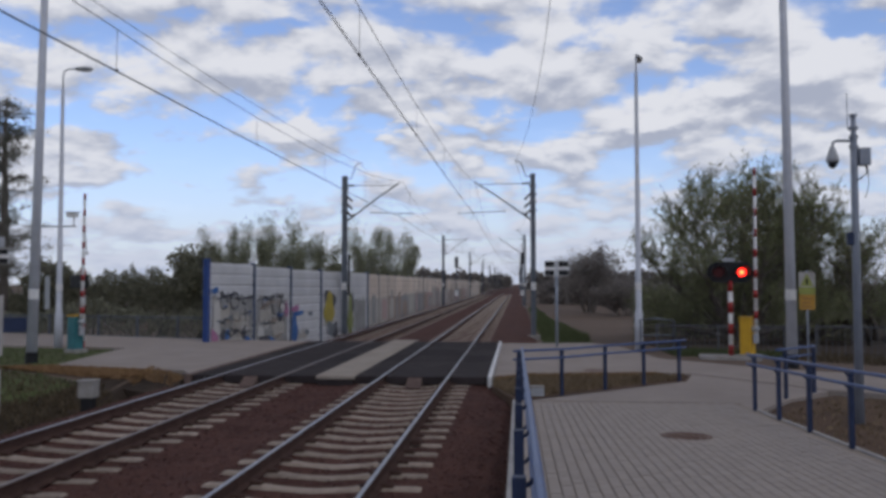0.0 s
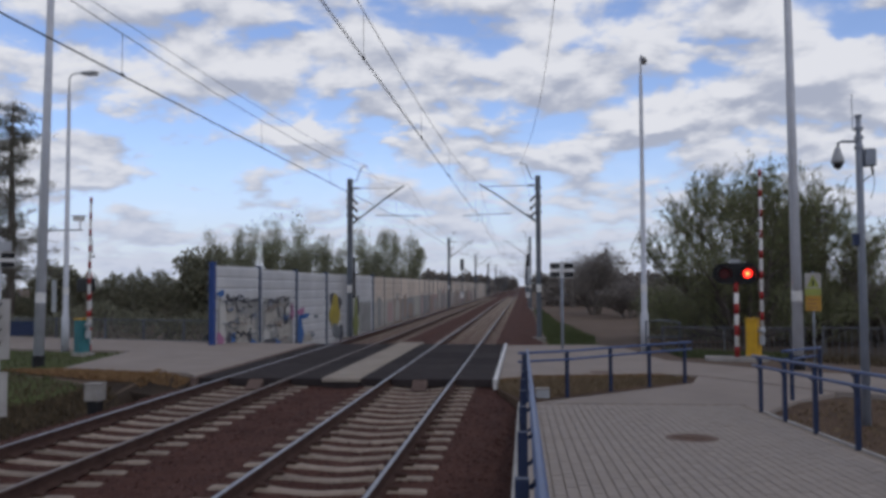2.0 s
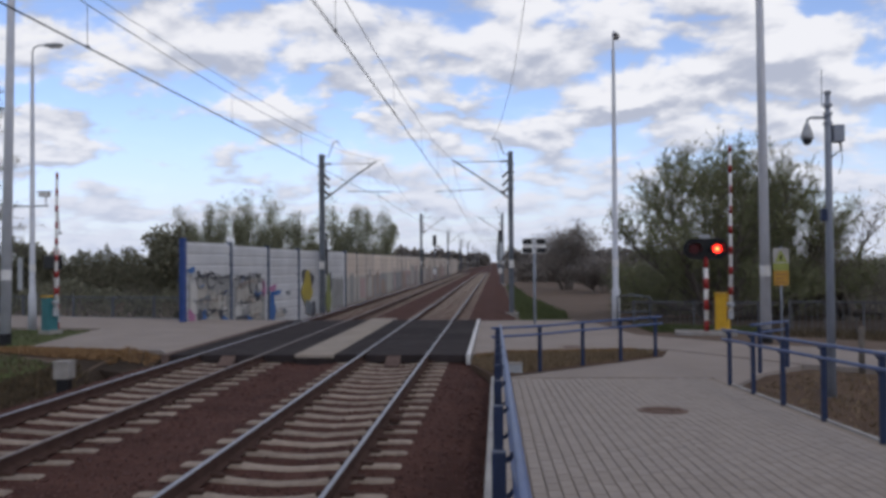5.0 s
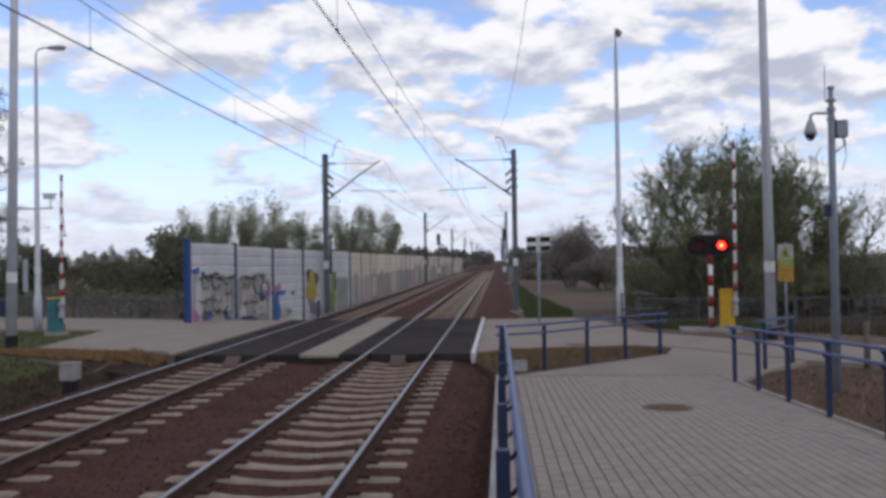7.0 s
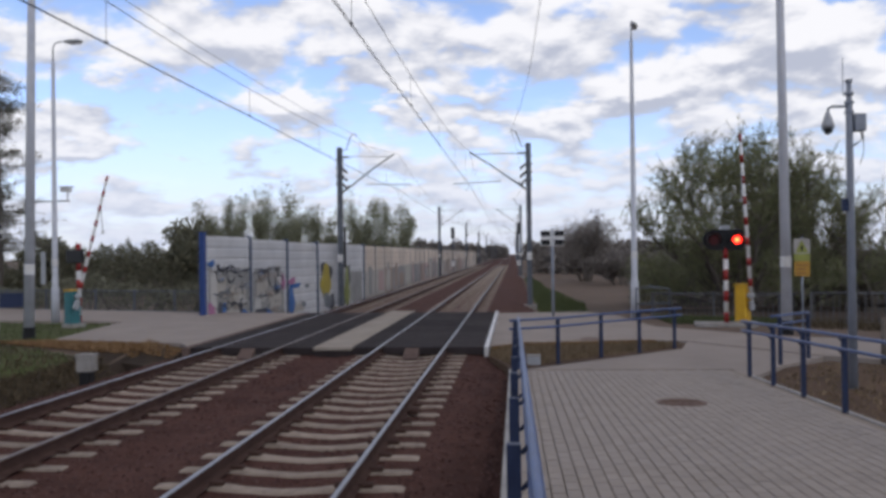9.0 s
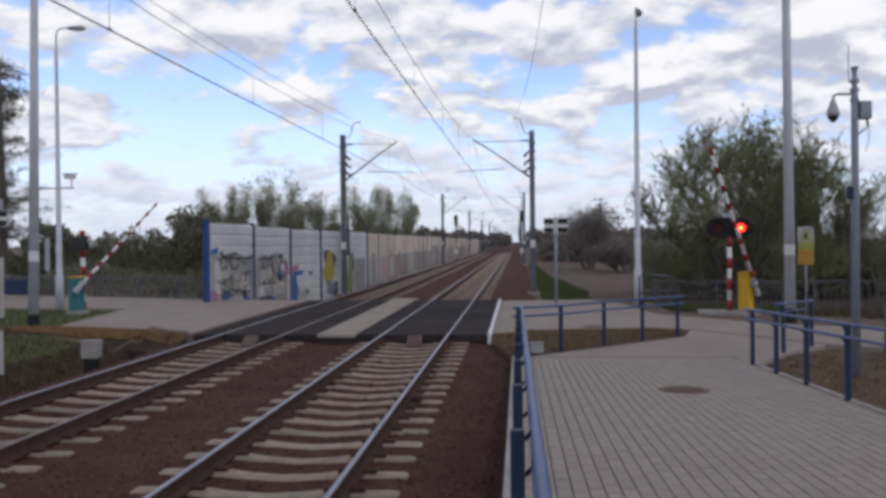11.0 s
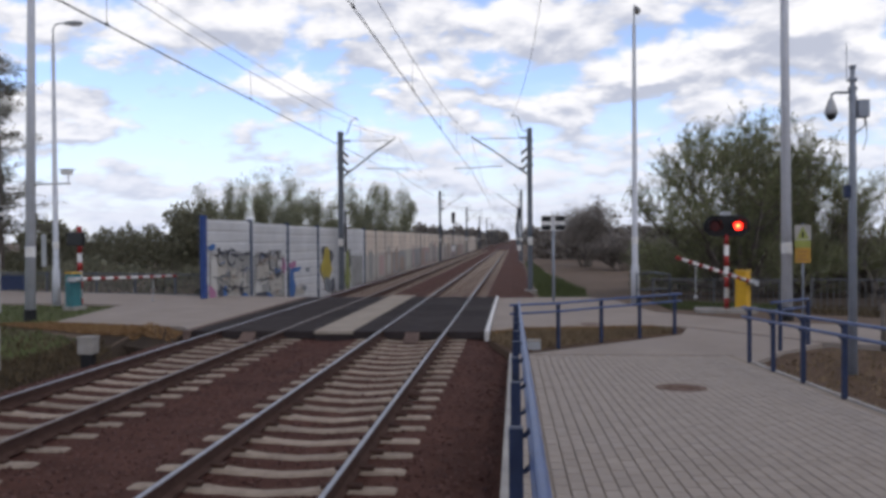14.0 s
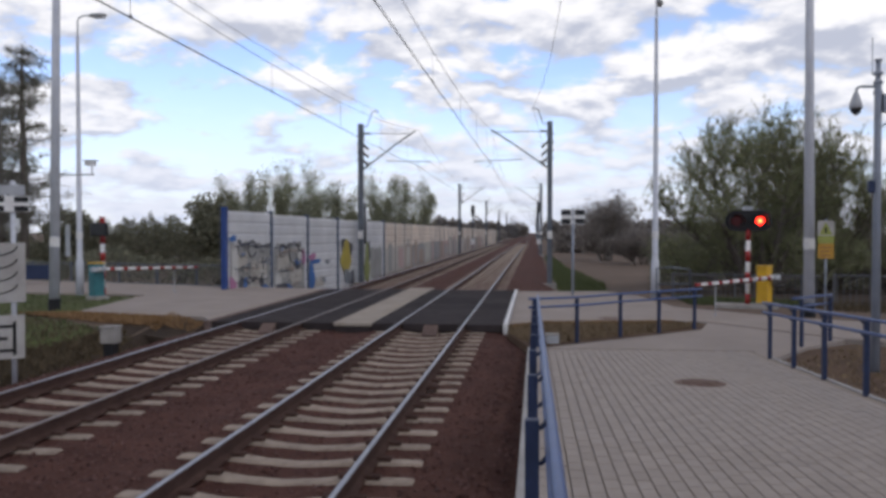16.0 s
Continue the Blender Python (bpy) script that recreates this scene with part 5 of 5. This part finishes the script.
# ---- trees ----
def leaf_quads(c, size, nr, slim, hang):
    """A small kite-shaped leaf at every place of c."""
    n = len(c)
    s = size * (0.5 + nr.random((n, 1)))
    a = nr.normal(0, 1, (n, 3))
    a /= np.linalg.norm(a, axis=1, keepdims=True)
    a[:, 2] *= 1.0 + 2.0 * hang
    a /= np.linalg.norm(a, axis=1, keepdims=True)
    b = np.cross(a, nr.normal(0, 1, (n, 3)))
    b /= np.linalg.norm(b, axis=1, keepdims=True) + 1e-9
    a, b = a * s, b * s * slim
    v = np.stack((c - a, c + b, c + a, c - b), 1).reshape(-1, 3)
    return v.tolist(), np.arange(4 * n).reshape(-1, 4).tolist()


def tree(name, x, y, z, h, w, label, leaf, seed, stems=1, leaves=6000, size=0.16, low=0.15, droop=0.0, group="", levels=4, gap=0.35, spread=0.5, trunk_r=None, bark="bark", scatter=0.06):
    rng = random.Random(seed)
    t = thing(name, pose(x, y, z), label, "tree" if h > 2.6 else "bush", group)
    wood = Shape()
    tips = []

    def grow(p, d, length, r, level):
        pts, rad = [p.copy()], [r]
        n = 5 if level == 0 else 4
        for i in range(n):
            d = (d + Vector((rng.gauss(0, 0.14), rng.gauss(0, 0.14), rng.gauss(0.05, 0.07) - droop * level * 0.09))).normalized()
            p = p + d * (length / n)
            pts.append(p.copy())
            rad.append(r * (1 - 0.62 * (i + 1) / n))
            if level >= 1:
                tips.append((p.copy(), level))
        wood.tube(pts, rad, 7 if level < 2 else 4, caps=False)
        if level < levels - 1:
            for k in range(4 if level else 6):
                i = rng.randint(1 if level else 2, n)
                a = rng.uniform(0, 2 * math.pi)
                side = Vector((math.cos(a), math.sin(a), rng.uniform(0.1, 0.7)))
                grow(pts[i], (d * (1 - spread) + side * spread).normalized(), length * rng.uniform(0.45, 0.68), rad[i] * 0.62, level + 1)

    for s in range(stems):
        a = 2 * math.pi * s / max(stems, 1) + rng.uniform(0, 1)
        lean = 0.0 if stems == 1 else rng.uniform(0.2, 0.6)
        grow(Vector((0.25 * math.cos(a), 0.25 * math.sin(a), -0.2)) if stems > 1 else Vector((0, 0, -0.2)), Vector((lean * math.cos(a), lean * math.sin(a), 1)).normalized(), h * rng.uniform(0.5, 0.62), trunk_r or h * 0.02, 0)
    # bring the limbs to the tree's size
    top = max(p[2] for p in wood.v)
    half = sorted(math.hypot(p[0], p[1]) for p in wood.v)[int(len(wood.v) * 0.97)]
    kz, kx = h * 0.97 / top, (w / 2) / half
    wood.v = [(p[0] * kx, p[1] * kx, p[2] * kz) for p in wood.v]
    part("trunk", wood.mesh("trunk", M[bark], smooth=True), None, t, "dark branching trunk and limbs")
    nr = np.random.default_rng(seed)
    tips = np.array([(q[0].x * kx, q[0].y * kx, q[0].z * kz) for q in tips if q[0].z * kz > h * low])
    c = tips[nr.integers(len(tips), size=leaves)] + nr.normal(0, 1, (leaves, 3)) * (0.014 * w + scatter)
    c[:, 2] -= droop * np.abs(nr.normal(0, 0.5, leaves))
    mid = np.array((0, 0, h * 0.5))
    ax = np.array((w * 0.53, w * 0.53, h * 0.53))
    ang = np.arctan2(c[:, 1], c[:, 0])
    edge = 1.0 + 0.12 * np.sin(5 * ang + seed) + 0.10 * np.sin(c[:, 2] * 2.3 + 3 * ang)
    keep = ((np.abs((c - mid) / ax)) ** 2.4).sum(1) < edge
    for _ in range(6):
        hole = np.array((rng.uniform(-w / 2, w / 2), rng.uniform(-w / 2, w / 2), rng.uniform(h * 0.45, h)))
        keep &= np.linalg.norm(c - hole, axis=1) > w * gap * 0.25
    c = c[keep]
    v, f = leaf_quads(c, size, nr, 0.16 if droop else 0.5, 1.2 if droop else 0.0)
    part("crown", raw_mesh("crown", v, f, M[leaf]), None, t, "sparse spring leaves and twigs")
    return t


def willow(x, y, z, h, w, label, seed, limbs, shoots, leaves, leaf="leaf_willow", group="willows"):
    """Thick arching limbs from a low stool; upright shoots on them carry slim leaves, with sky between."""
    rng, thin, nr = random.Random(seed), random.Random(seed + 1), np.random.default_rng(seed)
    t = thing("willow_tree", pose(x, y, z), label, "tree", group)
    twigs, at = Shape(), []

    def room(p):
        """Inside a ragged dome."""
        r = math.hypot(p.x, p.y) / (w * 0.54)
        a = math.atan2(p.y, p.x)
        return p.z > 0.5 and r ** 2.6 + max(0.0, (p.z - 0.4 * h) / (0.6 * h)) ** 2.6 < 1.05 + 0.14 * math.sin(4 * a + seed) + 0.12 * math.sin(9 * a + 2 * p.z)

    def bend(p, d, length, n, up, wild):
        pts = [p.copy()]
        for i in range(n):
            d = (d + Vector((rng.gauss(0, wild), rng.gauss(0, wild), rng.gauss(0, wild * 0.6) + up))).normalized()
            p = p + d * (length / n)
            pts.append(p.copy())
        return pts, d

    part("stool", Shape().tube([(0, 0, -0.3), (0.05, 0, 0.4), (0, 0.05, 0.9)], [0.55, 0.42, 0.3], 10), M["bark"], t, "short thick willow stool", smooth=True)
    for k in range(limbs):
        a = 2 * math.pi * (k + rng.uniform(-0.3, 0.3)) / limbs
        rise = rng.uniform(0.8, 2.6) if k % 3 else rng.uniform(0.3, 0.7)
        out = Vector((math.cos(a), math.sin(a), rise)).normalized()
        reach = 0.9 * rng.uniform(0.85, 1.0) / math.sqrt((out.x ** 2 + out.y ** 2) / (w * 0.52) ** 2 + (out.z / (h * 0.93)) ** 2)
        reach *= 1.0 if k % 3 else 1.08
        pts, d = bend(Vector((0.2 * math.cos(a), 0.2 * math.sin(a), 0.5)), out, reach, 8, 0.05 if k % 3 else -0.05, 0.09)
        wood = Shape().tube(pts, [0.17, 0.15, 0.125, 0.1, 0.08, 0.06, 0.042, 0.028, 0.015], 8, caps=False)
        for i in range(2, 9):
            for _ in range(2 if i < 4 else 3):
                b = rng.uniform(0, 2 * math.pi)
                side = (d * 0.5 + Vector((math.cos(b), math.sin(b), rng.uniform(0.2, 1.3))) * 0.8).normalized()
                sub, e = bend(pts[i], side, rng.uniform(1.0, 2.0) * h / 8.5, 4, 0.06, 0.16)
                if not room(sub[-1]):
                    continue
                wood.tube(sub, [0.036, 0.028, 0.02, 0.014, 0.008], 5, caps=False)
                for q in range(1, 5):
                    for _ in range(shoots):
                        c = rng.uniform(0, 2 * math.pi)
                        g = (e * 0.4 + Vector((0.6 * math.cos(c), 0.6 * math.sin(c), rng.uniform(-0.5, 1.2)))).normalized()
                        tw, _e = bend(sub[q], g, rng.uniform(0.45, 1.15) * h / 8.5, 3, rng.choice((0.12, 0.06, -0.22) if k % 3 else (0.1, -0.2, -0.3)), 0.14)
                        if not room(tw[-1]):
                            continue
                        if math.hypot(sub[q].x, sub[q].y) < 0.3 * w and sub[q].z < 0.58 * h and thin.random() < 0.65:
                            continue
                        twigs.tube(tw, [0.012, 0.009, 0.006, 0.003], 3, caps=False)
                        at += [(tw[m], tw[m + 1]) for m in range(3)]
        part("limb", wood.mesh("limb", M["bark"], smooth=True), None, t, "dark arching limb")
    part("twig_work", twigs.mesh("twig_work", M["twig"]), None, t, "thin olive twigs", kind="stuff")
    ends = np.array([(tuple(p), tuple(q)) for p, q in at])
    pick = ends[nr.integers(len(ends), size=leaves)]
    c = pick[:, 0] + (pick[:, 1] - pick[:, 0]) * nr.random((leaves, 1)) + nr.normal(0, 0.05, (leaves, 3))
    part("crown", raw_mesh("crown", *leaf_quads(c, 0.06, nr, 0.24, 0.6), M[leaf]), None, t, "sparse slim spring leaves", kind="stuff")
    return t


def pine(x, y, z, h, label, seed):
    """A straight trunk with level, ragged branches and thin needle clumps."""
    rng = random.Random(seed)
    nr = np.random.default_rng(seed)
    t = thing("pine_tree", pose(x, y, z), label, "tree", "pines")
    part("trunk", Shape().tube([(0, 0, -0.2), (0.05, 0, h * 0.4), (-0.05, 0, h * 0.8), (0, 0, h)], [0.24, 0.2, 0.1, 0.03], 9), M["bark"], t, "straight dark trunk", smooth=True)
    wood, at = Shape(), []
    k = 0.18 * h
    while k < h * 0.98:
        for _ in range(rng.randint(2, 4)):
            a = rng.uniform(0, 2 * math.pi)
            L = (0.6 + 2.6 * (1 - k / h) ** 0.55) * rng.uniform(0.5, 1.1)
            d = Vector((math.cos(a), math.sin(a), rng.uniform(-0.15, 0.3)))
            pts = [Vector((0, 0, k))]
            for i in range(5):
                d = (d + Vector((rng.gauss(0, 0.16), rng.gauss(0, 0.16), rng.gauss(0.0, 0.12)))).normalized()
                pts.append(pts[-1] + d * L / 5)
            wood.tube(pts, [0.035, 0.028, 0.022, 0.016, 0.012, 0.006], 4, caps=False)
            for p in pts[1:]:
                for _ in range(2):
                    q = p + Vector((rng.gauss(0, 0.3), rng.gauss(0, 0.3), rng.gauss(0.03, 0.14)))
                    wood.tube([p, q], [0.01, 0.004], 3, caps=False)
                    at += [tuple(p + (q - p) * f) for f in (0.4, 0.7, 1.0)]
        k += rng.uniform(0.2, 0.42)
    part("branchwork", wood.mesh("branchwork", M["bark"]), None, t, "thin ragged branches", kind="stuff")
    at = np.array(at)
    c = at[nr.integers(len(at), size=len(at) * 5)] + nr.normal(0, 0.09, (len(at) * 5, 3))
    part("crown", raw_mesh("crown", *leaf_quads(c, 0.07, nr, 0.3, 0.0), M["leaf_pine"]), None, t, "sparse grey-green needles")


def thicket(name, x0, y0, x1, y1, h, depth, label, leaf, seed, n, size=0.25, z=-0.85):
    """A run of undergrowth with an uneven top: stems and small leaves."""
    nr = np.random.default_rng(seed)
    L = math.hypot(x1 - x0, y1 - y0)
    ux, uy = (x1 - x0) / L, (y1 - y0) / L
    s, q = nr.random(n) * L, nr.normal(0, 0.33, n) * depth
    x, y = x0 + ux * s - uy * q, y0 + uy * s + ux * q
    wave = lambda a, b, k: np.sin(a * k + seed) * np.cos(b * k * 1.3 + 2 * seed) + 0.6 * np.sin(a * k * 2.7 + b * k * 1.9 + seed)
    top = h * (0.75 + 0.16 * wave(x, y, 0.31) + 0.10 * wave(x, y, 1.1) + 0.06 * wave(x, y, 3.1))
    top *= np.maximum(0.25, 1 - (q / depth) ** 2 * 0.6)
    c = np.stack((x, y, z + top * nr.random(n) ** 0.75), 1)
    v, f = leaf_quads(c, size, nr, 0.55, 0.0)
    wood = Shape()
    for k in range(int(L * 1.2)):
        s, q = nr.random() * L, nr.normal(0, 0.25) * depth
        x, y = x0 + ux * s - uy * q, y0 + uy * s + ux * q
        top = h * (0.6 + 0.4 * nr.random())
        wood.tube([(x, y, z - 0.1), (x + nr.normal(0, 0.2), y, z + top * 0.5), (x + nr.normal(0, 0.5), y, z + top)], [0.06, 0.04, 0.012], 4, caps=False)
    t = thing(name, pose(0, 0, 0), label, "thicket", kind="stuff")
    part("leaves", raw_mesh("leaves", v, f, M[leaf]), None, t, kind="stuff")
    part("stems", wood.mesh("stems", M["bark"]), None, t, kind="stuff")


def build_trees():
    willow(9.5, 36.0, -0.9, 9.7, 8.6, "broad willow with arching limbs and fresh green leaves", 3, 18, 5, 78000)
    willow(13.0, 38.0, -0.9, 8.7, 7.6, "round willow with fresh green leaves behind the road", 8, 16, 5, 60000)
    willow(15.6, 37.0, -0.9, 7.6, 4.6, "half-bare willow with thin twigs behind the fence", 12, 7, 2, 3500, "leaf_bare")
    tree("round_bush", 7.1, 82.0, -1.0, 7.4, 8.4, "grey-brown leafless round bush in the field", "leaf_bare", 21, stems=6, leaves=14000, size=0.09, low=0.05, levels=5, scatter=0.2)
    tree("round_bush", 9.6, 74.0, -1.0, 3.8, 6.0, "low grey-brown leafless bush in the field", "leaf_bare", 22, stems=6, leaves=7000, size=0.12, low=0.05)
    pine(-27.6, 41.0, -0.3, 12.5, "thin dark pine with ragged level branches", 31)
    pine(-30.4, 43.0, -0.3, 11.4, "thin dark pine with ragged level branches", 35)
    pine(-33.0, 44.0, -0.3, 12.0, "thin dark pine with ragged level branches", 37)
    k = 40
    for n in range(27):
        k += 1
        f = n / 26.0
        h = 8.0 + 4.2 * math.sin(math.pi * min(1.0, f / 0.62)) ** 0.7 if f < 0.60 else 7.4 + 3.2 * math.sin(math.pi * (f - 0.58) / 0.5) ** 0.8
        h *= 0.92 + 0.14 * math.sin(k * 2.4)
        tree("birch_tree", -37.6 + 25.0 * f + 0.5 * math.sin(k * 1.7), 92.0 + 3.5 * math.cos(k * 2.1), -1.0, h, 3.3, "slender birch with light fresh leaves behind the noise barrier", "leaf_birch", k, leaves=2900, size=0.1, low=0.2, scatter=0.3, group="birches behind the barrier", gap=0.4, bark="bark_pale", trunk_r=0.08, spread=0.32)
    tree("fir_tree", -25.5, 62.0, -0.9, 6.3, 4.6, "dense dark conifer in the tree line", "leaf_hazed", 61, scatter=0.35, leaves=4600, size=0.18, low=0.05, spread=0.6)
    tree("fir_tree", -37.0, 60.0, -0.9, 5.2, 4.2, "dense dark conifer in the tree line", "leaf_hazed", 62, scatter=0.2, leaves=4500, size=0.18, low=0.05, spread=0.6)
    thicket("tree_line", -70, 55, -14, 64, 4.4, 3.0, "dark dense tree line behind the road", "leaf_hazed", 71, 110000, 0.1)
    thicket("undergrowth", 6.5, 46, 30, 40, 3.9, 3.5, "dark tangled undergrowth behind the willows", "leaf_hazed", 72, 42000, 0.09)
    thicket("undergrowth", 3.4, 118, 26, 96, 3.6, 4.0, "brown leafless undergrowth across the field", "leaf_bare", 73, 6000, 0.3)
    # far woods take the pale twig colour in place of real haze
    thicket("far_wood", -40, 420, -4, 430, 8.0, 8.0, "far hazy wood at the end of the line", "leaf_bare", 74, 4000, 0.9)
    thicket("far_wood", 4, 330, 90, 300, 8.5, 8.0, "far grey-brown wood beyond the field", "leaf_bare", 75, 7000, 0.9)
    thicket("far_wood", -10, 230, -60, 200, 7.5, 6.0, "far hazy wood behind the noise barrier", "leaf_bare", 76, 6000, 0.8)
    thicket("hedge", -42, 38.0, -12.2, 33.4, 1.7, 0.9, "dark weedy hedge behind the grey fence", "leaf_hazed", 79, 16000, 0.07, z=-0.3)
    thicket("hedge", -13.6, 33.6, -11.7, 33.2, 1.1, 0.4, "low dark hedge by the noise barrier", "leaf_hazed", 78, 4000, 0.06, z=-0.5)
    thicket("hedge", -10.6, 62, -10.8, 180, 1.2, 0.6, "low scrub behind the noise barrier", "leaf_hazed", 77, 2500, 0.25)


def blades(name, region, n, h, material, label, seed, zf):
    """Many thin upright blades inside a polygon."""
    nr = np.random.default_rng(seed)
    xs, ys = [p[0] for p in region], [p[1] for p in region]
    v, f = [], []
    while len(f) < n:
        x, y = nr.uniform(min(xs), max(xs)), nr.uniform(min(ys), max(ys))
        if not inside(region, x, y):
            continue
        z = zf(x, y)
        a = nr.uniform(0, math.pi)
        w, hh = 0.012 + 0.012 * nr.random(), h * (0.4 + nr.random())
        lx, ly = nr.normal(0, 0.5, 2) * hh
        k = len(v)
        v += [(x - w * math.cos(a), y - w * math.sin(a), z), (x + w * math.cos(a), y + w * math.sin(a), z), (x + lx, y + ly, z + hh)]
        f.append((k, k + 1, k + 2))
    tagged(new(name, raw_mesh(name, v, f, M[material])), label, "grass", kind="stuff")


def build_grass():
    blades("dry_grass", [(-0.55, 17.4), (0.0, 15.6), (3.5, 18.7), (3.9, 19.6), (3.2, 19.88), (0.2, 19.38), (-0.55, 18.6)], 9000, 0.07, "straw", "short dead brown grass by the crossing", 1, lambda x, y: -0.10)
    blades("dry_grass", [(-0.5, 18.2), (0.2, 19.0), (3.4, 19.5), (3.3, 19.9), (0.2, 19.42), (-0.55, 18.65)], 3500, 0.07, "dry", "rusty brown dead grass along the road edge", 9, lambda x, y: -0.10)
    blades("dry_grass", [(-8.9, 17.9), (-8.0, 18.7), (-8.3, 19.15), (-12.1, 20.15), (-13.5, 19.8), (-10.0, 18.0)], 6000, 0.07, "dry", "rusty brown dead grass beside the road", 2, lambda x, y: ground_z(x, y) + 0.05)
    blades("grass", [(-9.8, 17.5), (-13.5, 19.8), (-12.4, 20.6), (-13.2, 25.5), (-18, 26.3), (-30, 28.5), (-32, 12), (-12, 7)], 17000, 0.09, "blade", "short green grass beside the track", 3, lambda x, y: ground_z(x, y) + 0.03)
    blades("grass", [(-8.3, 7), (-8.4, 17), (-9.3, 17), (-11.8, 7)], 9000, 0.13, "weed", "brown weeds in the shallow ditch", 4, lambda x, y: ground_z(x, y))
    blades("grass", [(-9.2, 17.3), (-9.7, 17.7), (-11.3, 13.6), (-12.6, 6.2), (-11.2, 6.2), (-10.3, 13.0)], 9000, 0.12, "weed", "brown weeds along the edge of the lawn", 11, lambda x, y: ground_z(x, y) + 0.01)
    blades("grass", [(-9.9, 17.4), (-13.4, 19.5), (-15.5, 17.0), (-15.5, 7), (-11.8, 7), (-10.9, 13.2)], 4500, 0.1, "weed", "brown weeds among the short grass", 12, lambda x, y: ground_z(x, y) + 0.03)
    blades("grass", [(1.15, 31.5), (2.8, 31.5), (3.9, 46), (2.7, 62), (2.0, 95), (1.3, 95)], 16000, 0.2, "blade", "green grass bank beside the line", 5, lambda x, y: ground_z(x, y))
    blades("grass", [(4.7, 24.9), (6.3, 24.8), (7.6, 24.4), (8.2, 25.6), (4.6, 27.4)], 3500, 0.14, "blade", "green grass strip along the fence", 8, lambda x, y: ground_z(x, y))
    drape("rough_ground", [(4.7, 28.0), (8.7, 26.0), (26, 18.2), (40, 22), (34, 42), (6, 42)], 0.03, M["ditch"], "dark rough ground under the willows", "ground", 0.5)
    blades("grass", [(7.6, 24.2), (9.4, 22.5), (16, 18.6), (17, 21), (9, 26), (8.2, 25.6)], 6000, 0.14, "weed", "brown weeds along the fence", 14, lambda x, y: ground_z(x, y))
    blades("dry_grass", [(-9.0, 18.3), (-7.8, 17.7), (-7.8, 18.4), (-9.0, 19.2)], 700, 0.05, "dry", "dead grass on the low bank", 15, lambda x, y: -0.32 + 0.2 * (y - 17.2))
    blades("dry_grass", [(4.2, 4), (13, 4), (13, 11), (6.2, 16.5), (4.2, 14.0)], 7000, 0.06, "straw", "dead grass on the bare soil", 6, lambda x, y: -0.13)


build_ground()
build_ballast()
build_roads()
build_deck()
build_track(TR, "near railway track with rusty rails on concrete sleepers")
build_track(TL, "second railway track with rusty rails on concrete sleepers")
build_noise_wall()
build_masts()
build_wires()
build_poles()
build_far_signals()
build_fences()
shutter = build_signal()
boom_e, leg_e = barrier(6.80, 24.0, 0.02, 232.0, 4.55, "yellow", "red and white barrier with yellow drive cabinet, lowering over the road", 3.6, 0.76, -1)
boom_w, leg_w = barrier(-13.76, 24.4, 0.02, 68.0, 3.98, "teal", "red and white barrier with teal drive cabinet, lowering over the road", 3.0, 0.88, 1)
west_post = thing("crossing_signal", pose(-14.5, 25.75, -0.1, 0, 0, 150), "red and white crossing signal post seen from behind", "crossing signal")
striped_post(west_post, 2.7, 0.08, 9)
part("backing_board", Shape().box(-0.5, 0.5, 0.09, 0.18, 2.05, 2.5), M["black"], west_post, "black signal backing board", bevel=0.04)
build_signs()
build_railings()
build_trees()
build_grass()
build_path()


def motions():
    east = [(0, 91), (7.9, 91), (8.2, 90), (8.5, 87.5), (9.0, 82.5), (9.2, 80), (10.2, 66), (11.3, 47.5), (11.5, 44), (12.0, 36), (12.5, 28), (13.0, 21), (13.5, 16), (14.0, 10), (14.5, 5), (15.0, 0.8), (15.4, 0), (16.0, 0)]
    west = [(0, 89.5), (7.7, 89.5), (8.0, 87), (8.4, 82), (9.0, 73.5), (9.2, 70.5), (10.2, 54), (11.3, 36), (11.5, 33), (12.0, 24), (12.5, 17), (13.0, 10), (13.5, 3.5), (14.0, -1.0), (14.4, -1.2), (16.0, -1.2)]
    for boom, leg, zp, lx, rows in ((boom_e, leg_e, 0.76, 3.6, east), (boom_w, leg_w, 0.88, 3.0, west)):
        walk(boom, [(t, pose(0, 0, zp, 0, -a, 0)) for t, a in rows])
        walk(leg, [(t, pose(lx, 0, -0.03, 0, a * 0.93, 0)) for t, a in rows])
    # flashing: the added dark cover slides from lamp to lamp, once a second each way
    rows = [(0.0, -0.32)]
    for k in range(16):
        rows += [(k + 0.27, -0.32), (k + 0.37, 0.32), (k + 0.75, 0.32), (k + 0.85, -0.32)]
    rows += [(16.0, -0.32)]
    walk(shutter, [(t, pose(x, 0, 0)) for t, x in rows])


motions()
